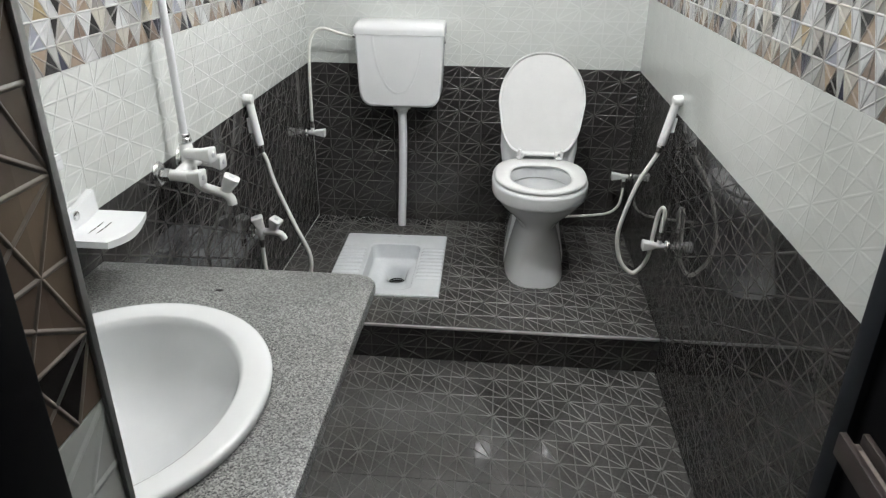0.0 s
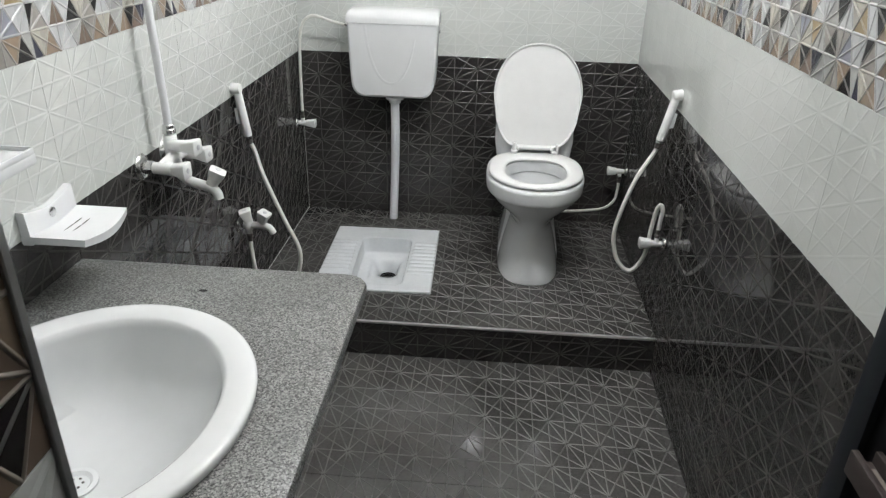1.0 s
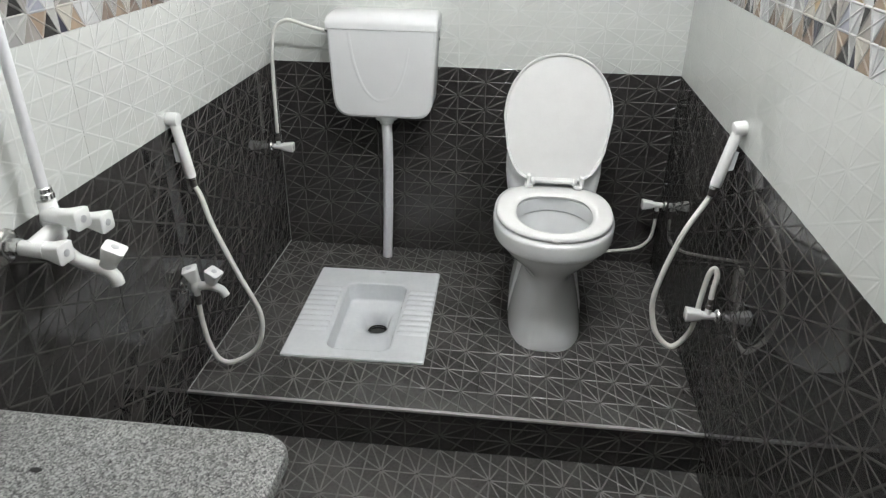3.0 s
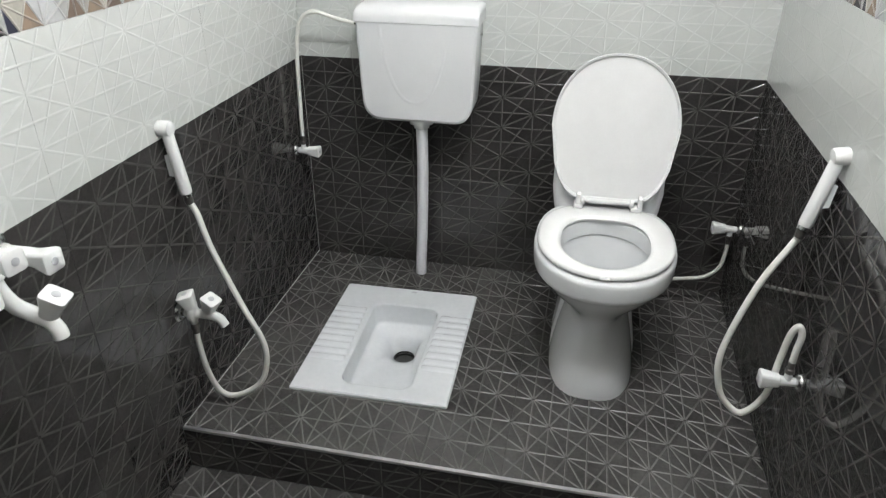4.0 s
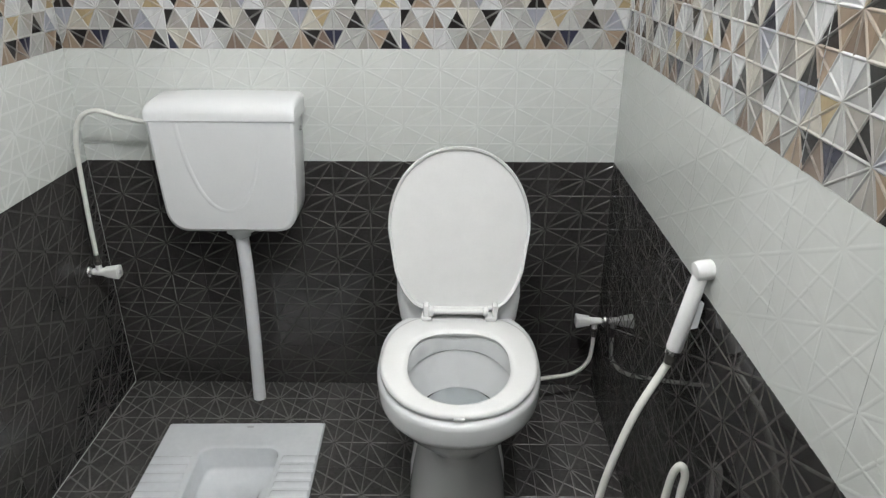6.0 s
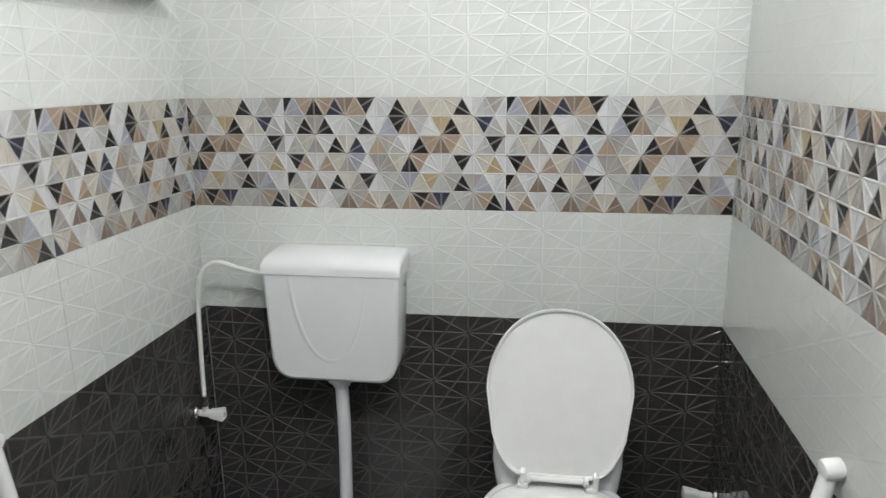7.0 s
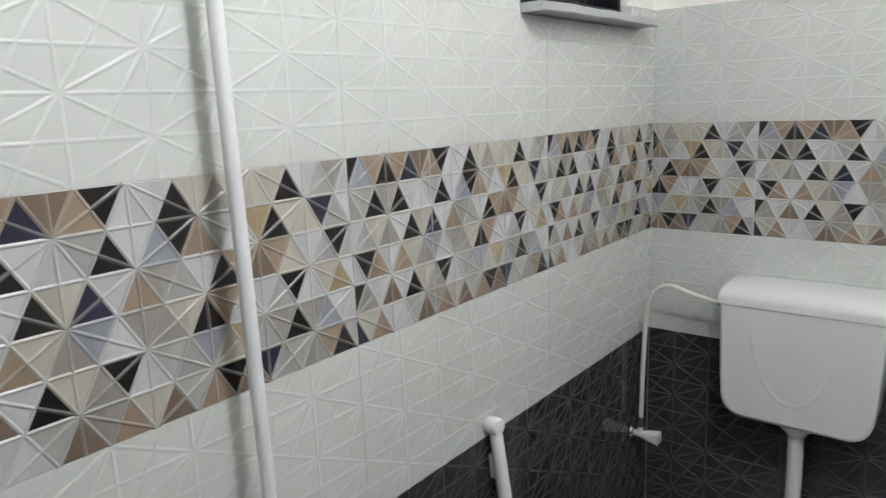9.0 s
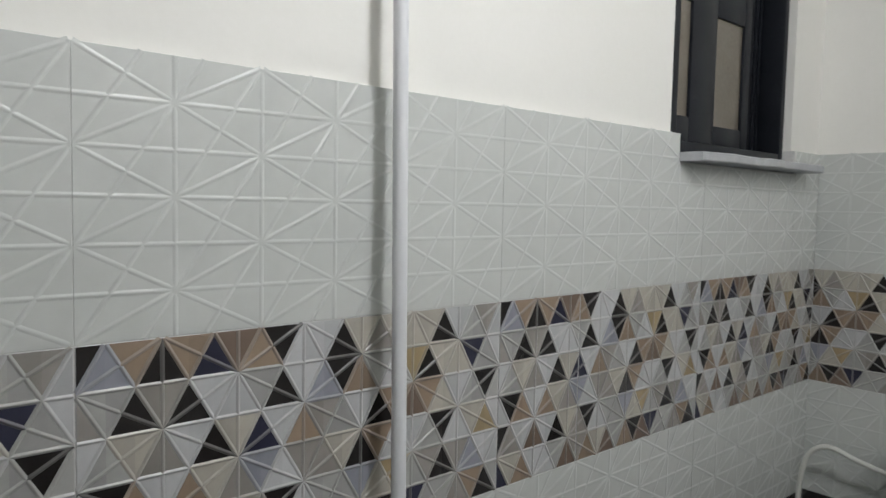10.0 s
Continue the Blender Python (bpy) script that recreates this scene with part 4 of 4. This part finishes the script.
# ---- washbasin ----
counter = thing("granite_counter", "speckled grey granite washbasin counter with a rounded corner", "counter")
CX1 = 0.618
CY1 = -1.776
CHIP = (0.305, -1.884)
BASIN = (0.264, -2.258)
bm = bmesh.new()


def counter_ring(inset, z):
    """Outline of the slab, two corners in the walls and a rounded free corner."""
    x1, y1, r = CX1 - inset, CY1 - inset, 0.045
    pts = [(0.0005, FRONT + 0.001), (x1, FRONT + 0.001)]
    n = 40
    out = [Vector((0.0005 + (x1 - 0.0005) * k / 12, FRONT + 0.001, z)) for k in range(12)]
    out += [Vector((x1, FRONT + 0.001 + (y1 - r - FRONT - 0.001) * k / 16, z)) for k in range(16)]
    out += [Vector((x1 - r + r * math.cos(radians(90 * k / 8)), y1 - r + r * math.sin(radians(90 * k / 8)), z)) for k in range(8)]
    out += [Vector((x1 - r - (x1 - r - 0.0005) * k / 12, y1, z)) for k in range(12)]
    out += [Vector((0.0005, y1 + (FRONT + 0.001 - y1) * k / 16, z)) for k in range(16)]
    return out


def hole_ring(z):
    """Points of the bowl's cut-out, facing the points of the outline."""
    out = []
    for p in counter_ring(0, z):
        a = math.atan2((p.y - BASIN[1]) / 0.255, (p.x - BASIN[0]) / 0.215)
        out.append(Vector((BASIN[0] + 0.215 * math.cos(a), BASIN[1] + 0.255 * math.sin(a), z)))
    return out


T = 0.020
loft(bm, [hole_ring(COUNTER - T), counter_ring(0.0, COUNTER - T), counter_ring(0.0, COUNTER - 0.008), counter_ring(0.003, COUNTER - 0.002), counter_ring(0.008, COUNTER), hole_ring(COUNTER), hole_ring(COUNTER - T)], (False, False))
part("slab", bm, GRANITE, counter, smooth=30)
bm = bmesh.new()
box(bm, 0.0005, CX1 - 0.03, CY1 - 0.05, CY1 - 0.03, COUNTER - 0.11, COUNTER - T + 0.001)
part("apron", bm, GRANITE, counter)

bm = bmesh.new()
lathe(bm, [(0.0065, 0.0002), (0.006, 0.0007), (0.0005, 0.0008)], Matrix.Translation((CHIP[0], CHIP[1], COUNTER)) @ Matrix.Diagonal((1.4, 0.75, 1, 1)), 7)
part("chip", bm, HOLE, counter, "small dark chip in the stone")

basin = thing("washbasin", "oval white ceramic washbasin set into the granite counter", "washbasin", at=pose(BASIN[0], BASIN[1], COUNTER))
bm = bmesh.new()
rr = lambda hx, hy, z, cx=0.0, cy=0.0: [Vector((cx + hx * math.cos(2 * math.pi * i / 64), cy + hy * math.sin(2 * math.pi * i / 64), z)) for i in range(64)]
HX, HY = 0.256, 0.290
prof = [(HX - 0.004, HY - 0.004, 0.0005), (HX, HY, 0.003), (HX, HY, 0.012), (HX - 0.0015, HY - 0.0015, 0.0155), (HX - 0.005, HY - 0.005, 0.0175), (HX - 0.012, HY - 0.012, 0.0178), (HX - 0.046, HY - 0.043, 0.0140), (HX - 0.0515, HY - 0.0485, 0.0115), (HX - 0.057, HY - 0.054, -0.002),
        (HX - 0.070, HY - 0.067, -0.045), (HX - 0.090, HY - 0.088, -0.085), (HX - 0.120, HY - 0.122, -0.118), (HX - 0.165, HY - 0.175, -0.138), (0.05, 0.05, -0.147), (0.026, 0.026, -0.150), (0.022, 0.022, -0.17)]
loft(bm, [rr(a, b, z, -0.038 * max(0.0, min(1.0, (-z - 0.03) / 0.11))) for a, b, z in prof], (False, False))
loft(bm, [rr(HX - 0.05, HY - 0.05, -0.0005), rr(HX - 0.055, HY - 0.055, -0.045), rr(HX - 0.075, HY - 0.075, -0.09), rr(HX - 0.11, HY - 0.11, -0.13), rr(0.11, 0.11, -0.158, -0.03), rr(0.05, 0.05, -0.176, -0.038)], (False, True))
part("bowl", bm, CERAMIC, basin, smooth=60)
bm = bmesh.new()
lathe(bm, [(0.020, -0.004), (0.034, -0.001), (0.034, 0.002), (0.026, 0.003), (0.021, -0.002), (0.014, -0.006)], Matrix.Translation((-0.038, 0, -0.1475)), 32)
part("waste_ring", bm, PLASTIC, basin, "white plastic waste ring")
bm = bmesh.new()
lathe(bm, [(0.0205, -0.002), (0.0205, 0.0), (0.016, 0.0022), (0.008, 0.0032), (0.001, 0.0035)], Matrix.Translation((-0.038, 0, -0.1500)), 24)
strainer = part("strainer", bm, PLASTIC, basin, "white plastic strainer in the waste")
for k in range(6):
    bm = bmesh.new()
    a = radians(60 * k + 20)
    lathe(bm, [(0.0024, 0), (0.0024, 0.0012), (0.0005, 0.0013)], Matrix.Translation((-0.038 + 0.011 * math.cos(a), 0.011 * math.sin(a), -0.1478)), 8)
    part("strainer_hole", bm, DARK_METAL, strainer, "small dark drain hole")

# soap dish and shelf on the west wall
dish = thing("soap_dish", "white plastic wall soap dish with drain slots", "soap dish")
bm = bmesh.new()
SY0, SY1, SZ = -1.945, -1.788, 0.870
top = []
N = 12


def dish_row(x, sag, z):
    return [Vector((x + 0.010 * math.sin(math.pi * k / N) * (1 if x > 0.05 else 0), SY0 + (SY1 - SY0) * k / N, z - sag * math.sin(math.pi * k / N))) for k in range(N + 1)]


for x0, x1, z0, z1 in ((0.001, 0.124, SZ, SZ + 0.014),):
    rows_up = [dish_row(x, 0.007, z1) for x in (x0, 0.03, 0.06, 0.09, x1 - 0.002, x1)]
    rows_dn = [dish_row(x, 0.010, z0) for x in (x1 - 0.002, 0.09, 0.06, 0.03, x0)]
    loft(bm, [list(r) for r in zip(*(rows_up + rows_dn))])
part("tray", bm, PLASTIC, dish, smooth=40)
bm = bmesh.new()
loft(bm, [[Vector((0.001, y, SZ - 0.004)), Vector((0.020, y, SZ - 0.004)), Vector((0.017, y, SZ + 0.042 + s)), Vector((0.015, y, SZ + 0.045 + s)), Vector((0.001, y, SZ + 0.045 + s))] for y, s in
          [(SY0 + 0.0012 + (SY1 - SY0 - 0.0024) * k / 12, 0.016 * abs(k / 6 - 1) ** 1.6) for k in range(13)]])
part("back_plate", bm, PLASTIC, dish, smooth=40)
bm = bmesh.new()
lathe(bm, [(0.010, 0), (0.010, 0.002), (0.007, 0.003), (0.002, 0.0035)], along((0.018, (SY0 + SY1) / 2, SZ + 0.032), (1, (SY0 + SY1) / 2, SZ + 0.032)), 20)
part("screw", bm, CHROME, dish, "grey metal fixing screw")
for dx, dy in ((0.055, -0.018), (0.055, 0.022), (0.072, -0.020), (0.072, 0.020)):
    bm = bmesh.new()
    yc = (SY0 + SY1) / 2 + dy
    box(bm, dx - 0.0008, dx + 0.0008, yc - 0.017, yc + 0.017, SZ + 0.0045, SZ + 0.0083)
    part("drain_slot", bm, HOLE, dish, "dark drain slot")

shelf = thing("wall_shelf", "white plastic bathroom shelf with a raised rim", "shelf")
HY0, HY1, HZ, HD = -2.46, -2.02, 1.058, 0.125
bm = bmesh.new()
box(bm, 0.001, HD, HY0, HY1, HZ, HZ + 0.022, 0.005)
part("tray", bm, PLASTIC, shelf, smooth=40)
for b in ((HD - 0.005, HD, HY0 + 0.004, HY1 - 0.004), (0.002, HD - 0.005, HY1 - 0.005, HY1), (0.002, HD - 0.005, HY0, HY0 + 0.005)):
    bm = bmesh.new()
    box(bm, *b, HZ + 0.018, HZ + 0.029, 0.0015)
    part("rim", bm, PLASTIC, shelf)
bm = bmesh.new()
box(bm, 0.001, 0.012, HY0, HY1, HZ + 0.018, HZ + 0.07, 0.003)
part("back_plate", bm, PLASTIC, shelf)

# ---- window ----
sill = thing("window_sill", "rough pale grey stone window sill slab", "window sill")
bm = bmesh.new()
n = 14
top, rng = [], random.Random(4)
for k in range(n + 1):
    y = WIN_Y0 + 0.021 + (WIN_Y1 + 0.014 - WIN_Y0) * k / n
    e = (0.057 if k else 0.050) + rng.uniform(-0.0015, 0.0015)
    z = WIN_Z0 + rng.uniform(-0.0012, 0.0012)
    top.append([Vector((-0.11, y, z - 0.018)), Vector((e - 0.002, y, z - 0.018)), Vector((e, y, z - 0.016)), Vector((e, y, z - 0.002)), Vector((e - 0.003, y, z)), Vector((-0.11, y, z))])
loft(bm, top)
part("slab", bm, SILL_STONE, sill, smooth=30)
window_1 = tagged(new("window_1"), "dark grey aluminium sliding window, partly open at night", "window", "", "structure")
FX0, FX1 = -0.088, -0.030


def member(name, y0, y1, z0, z1, x0, x1, parent, mat=ALU_DARK, bev=0.002):
    bm = bmesh.new()
    box(bm, x0, x1, y0, y1, z0, z1, bev)
    return part(name, bm, mat, parent)


member("window_frame", WIN_Y0 + 0.001, WIN_Y0 + 0.030, WIN_Z0, WIN_Z1, FX0, FX1, window_1)
member("window_frame", WIN_Y1 - 0.022, WIN_Y1 - 0.001, WIN_Z0, WIN_Z1, FX0, FX1, window_1)
member("window_frame", WIN_Y0 + 0.030, WIN_Y1 - 0.022, WIN_Z0, WIN_Z0 + 0.028, FX0, FX1, window_1)
member("window_frame", WIN_Y0 + 0.030, WIN_Y1 - 0.022, WIN_Z1 - 0.028, WIN_Z1, FX0, FX1, window_1)
for y0, y1, x0, x1 in ((WIN_Y0 + 0.030, -0.500, -0.052, -0.034), (-0.478, -0.285, -0.078, -0.060)):
    sash = member("sash", y0, y0 + 0.030, WIN_Z0 + 0.028, WIN_Z1 - 0.028, x0, x1, window_1)
    member("stile", y1 - (0.098 if x0 > -0.06 else 0.035), y1, WIN_Z0 + 0.028, WIN_Z1 - 0.028, x0, x1, sash)
    wide, low = (0.098, 0.080) if x0 > -0.06 else (0.035, 0.076)
    member("rail", y0 + 0.030, y1 - wide, WIN_Z0 + 0.028, WIN_Z0 + low, x0, x1, sash)
    member("rail", y0 + 0.030, y1 - wide, WIN_Z1 - 0.182, WIN_Z1 - 0.028, x0, x1, sash)
    member("pane", y0 + 0.028, y1 - wide + 0.002, WIN_Z0 + low - 0.002, WIN_Z1 - 0.180, (x0 + x1) / 2 - 0.002, (x0 + x1) / 2 + 0.002, sash, PANE, 0)
for k in range(5):
    y = -0.275 + 0.024 * k
    member("grille_bar", y, y + 0.012, WIN_Z0 + 0.028, WIN_Z1 - 0.028, -0.098, -0.089, window_1)
backdrop = slab("backdrop", [(-1.35, -1.25, -2.5, 1.2, 0.4, 3.2)], [OUT_WALL], "dim plastered wall outside the window")

# ---- door ----
door_frame = tagged(new("door_frame"), "black door frame lining the doorway", "door frame", "", "structure")
FR = FRONT - 0.060
for b in ((JAMB - 0.03, JAMB + 0.010, FRONT - 0.160, FR, 0.0, 2.06), (W - 0.028, W + 0.003, FRONT - 0.160, FR, 0.0, 2.06), (JAMB + 0.010, W - 0.028, FRONT - 0.160, FR, 2.02, 2.06)):
    bm = bmesh.new()
    box(bm, *b, 0.003)
    part("frame_member", bm, BLACK_PANEL, door_frame)
door = thing("door", "black panelled bathroom door, wide open against the wall", "door")
DX0, DX1, DY0, DY1 = 1.415, 1.448, -2.905, -2.156
for y0, y1 in ((DY0, DY0 + 0.06), (DY1 - 0.05, DY1)):
    bm = bmesh.new()
    box(bm, DX0, DX1, y0, y1, 0.012, 2.015, 0.002)
    part("stile", bm, ALU_DARK, door)
for z0, z1 in ((0.012, 0.11), (1.94, 2.015)):
    bm = bmesh.new()
    box(bm, DX0, DX1, DY0 + 0.06, DY1 - 0.05, z0, z1, 0.002)
    part("rail", bm, ALU_DARK, door)
bm = bmesh.new()
for x0, x1 in ((DX0 - 0.032, DX0 - 0.021), (DX0 + 0.002, DX0 + 0.0115)):
    box(bm, x0, x1, DY0 + 0.06, DY1 - 0.085, 0.738, 0.778, 0.0015)
box(bm, DX0 - 0.021, DX0 + 0.002, DY0 + 0.06, DY1 - 0.085, 0.738, 0.758, 0.001)
rail = part("middle_rail", bm, DOOR_BROWN, door)
bm = bmesh.new()
box(bm, DX0 - 0.016, DX0 - 0.003, DY0 + 0.06, DY1 - 0.105, 0.7575, 0.762, 0.0)
part("strip", bm, TAN_STRIP, rail, "tan strip lying in the channel")
for z0, z1 in ((0.11, 0.735), (0.775, 1.94)):
    bm = bmesh.new()
    box(bm, DX0 + 0.012, DX1 - 0.006, DY0 + 0.06, DY1 - 0.05, z0, z1)
    part("panel", bm, BLACK_PANEL, door)
bm = bmesh.new()
box(bm, DX0 + 0.012, DX1 - 0.006, DY0 + 0.06, DY1 - 0.05, 0.735, 0.775)
part("panel_core", bm, BLACK_PANEL, door)

# ---- lamps ----
LAMP = Vector((W - 0.106, -1.17, 2.30))
lamp = thing("wall_lamp", "white LED bulb in a holder on the wall", "lamp")
bm = bmesh.new()
lathe(bm, [(0.042, 0), (0.042, 0.010), (0.028, 0.016), (0.022, 0.04), (0.020, 0.046)], along((W + 0.002, LAMP.y, LAMP.z), LAMP), 28)
part("holder", bm, PLASTIC, lamp)
bm = bmesh.new()
lathe(bm, [(0.017, 0), (0.019, 0.012), (0.026, 0.036), (0.0325, 0.056), (0.0325, 0.060), (0.030, 0.061)], along((W - 0.042, LAMP.y, LAMP.z), LAMP), 28)
part("bulb_base", bm, PLASTIC, lamp, "white plastic bulb base")
bm = bmesh.new()
lathe(bm, [(0.031, 0), (0.0335, 0.008)] + [(0.034 * math.cos(radians(a)), 0.015 + 0.034 * math.sin(radians(a))) for a in range(0, 90, 9)] + [(0.0005, 0.049)], along(LAMP + Vector((0.0055, 0, 0)), LAMP + Vector((-1, 0, 0))), 28)
part("bulb_dome", bm, BULB_GLOW, lamp, "glowing white bulb dome", smooth=60)
spot = thing("ceiling_light", "small round LED bulb in a white ceiling holder", "lamp", at=pose(0.84, -1.34, CEIL))
bm = bmesh.new()
lathe(bm, [(0.066, 0.0), (0.066, -0.008), (0.046, -0.012), (0.042, -0.006), (0.042, 0.0)], None, 36)
part("ring", bm, PLASTIC, spot)
bm = bmesh.new()
bmesh.ops.create_icosphere(bm, subdivisions=3, radius=0.040)
bmesh.ops.translate(bm, vec=(0, 0, -0.046), verts=bm.verts[:])
part("globe", bm, SPOT_GLOW, spot, "glowing white globe", smooth=60)

# ---- tiles, piece by piece ----
west = frame_of((0, 0, 0), (0, 1, 0), (0, 0, 1))
north = frame_of((0, 0, 0), (1, 0, 0), (0, 0, 1))
east = frame_of((W, 0, 0), (0, -1, 0), (0, 0, 1))
south = frame_of((0, FRONT, 0), (-1, 0, 0), (0, 0, 1))
riser_face = frame_of((0, STEP, 0), (1, 0, 0), (0, 0, 1))
ground = frame_of((0, 0, 0), (0, 1, 0), (-1, 0, 0))
raised = frame_of((0, 0, PLAT), (0, 1, 0), (-1, 0, 0))
jamb_face = frame_of((JAMB, 0, 0), (0, 1, 0), (0, 0, 1))
JW, JN, JE = -0.583, 0.279, 0.62


def clad(wall, plane, u0, u1, start, low=PLAT):
    lay(wall, plane, "dark" if wall is wall_north else "dark_flat" if wall is wall_east else "dark_low", u0, u1, low, DARK, start, DARK - 0.9)
    lay(wall, plane, "white_flat" if wall is wall_east else "white", u0, u1, DARK, BAND, start, DARK)
    lay(wall, plane, "decor", u0, u1, BAND, BAND + 0.3, start, BAND)


clad(wall_north, north, 0.0, W, JN)
lay(wall_north, north, "white", 0.0, W, BAND + 0.3, TOP, JN, BAND + 0.3)
clad(wall_west, west, STEP, 0.0, JW)
clad(wall_west, west, FRONT, STEP, JW, 0.0)
lay(wall_west, west, "white", FRONT, WIN_Y0 + 0.02, BAND + 0.3, TOP, JW, BAND + 0.3)
lay(wall_west, west, "white", WIN_Y0 + 0.02, WIN_Y1 + 0.012, BAND + 0.3, WIN_Z0 - 0.026, JW, BAND + 0.3)
lay(wall_west, west, "white", WIN_Y1 + 0.012, 0.0, BAND + 0.3, TOP, JW, BAND + 0.3)
clad(wall_east, east, 0.0, -STEP, JE)
clad(wall_east, east, -STEP, -FRONT, JE, 0.0)
lay(wall_east, east, "white_flat", 0.0, -FRONT, BAND + 0.3, TOP, JE, BAND + 0.3)
clad(wall_south, south, -JAMB, 0.0, -0.15, 0.0)
lay(wall_south, south, "white", -JAMB, 0.0, BAND + 0.3, TOP, -0.15, BAND + 0.3)
lay(wall_south, jamb_face, "dark", FRONT - 0.060, FRONT, 0.0, DARK, FRONT - 0.4, DARK - 0.9)
lay(wall_south, jamb_face, "white", FRONT - 0.060, FRONT, DARK, BAND, FRONT - 0.4, DARK)
lay(wall_south, jamb_face, "jamb", FRONT - 0.060, FRONT, BAND, BAND + 0.3, FRONT - 0.6 * 6 / 7, BAND)
lay(wall_south, jamb_face, "white", FRONT - 0.060, FRONT, BAND + 0.3, 2.06, FRONT - 0.4, BAND + 0.3)
lay(platform, riser_face, "dark", 0.0, W, 0.0, PLAT, 0.235, -0.10)
FX, FY = 0.235, STEP
lay(floor, ground, "floor", FRONT, STEP, -W, 0.0, FY, -FX)
lay(floor, ground, "floor", FRONT - 0.155, FRONT, -W, -JAMB, FY, -FX)
for u0, u1, v0, v1 in ((0.0, PAN[0], STEP, 0.0), (PAN[1], W, STEP, 0.0), (PAN[0], PAN[1], STEP, PAN[2]), (PAN[0], PAN[1], PAN[3], 0.0)):
    lay(platform, raised, "floor", v0, v1, -u1, -u0, FY, -FX)
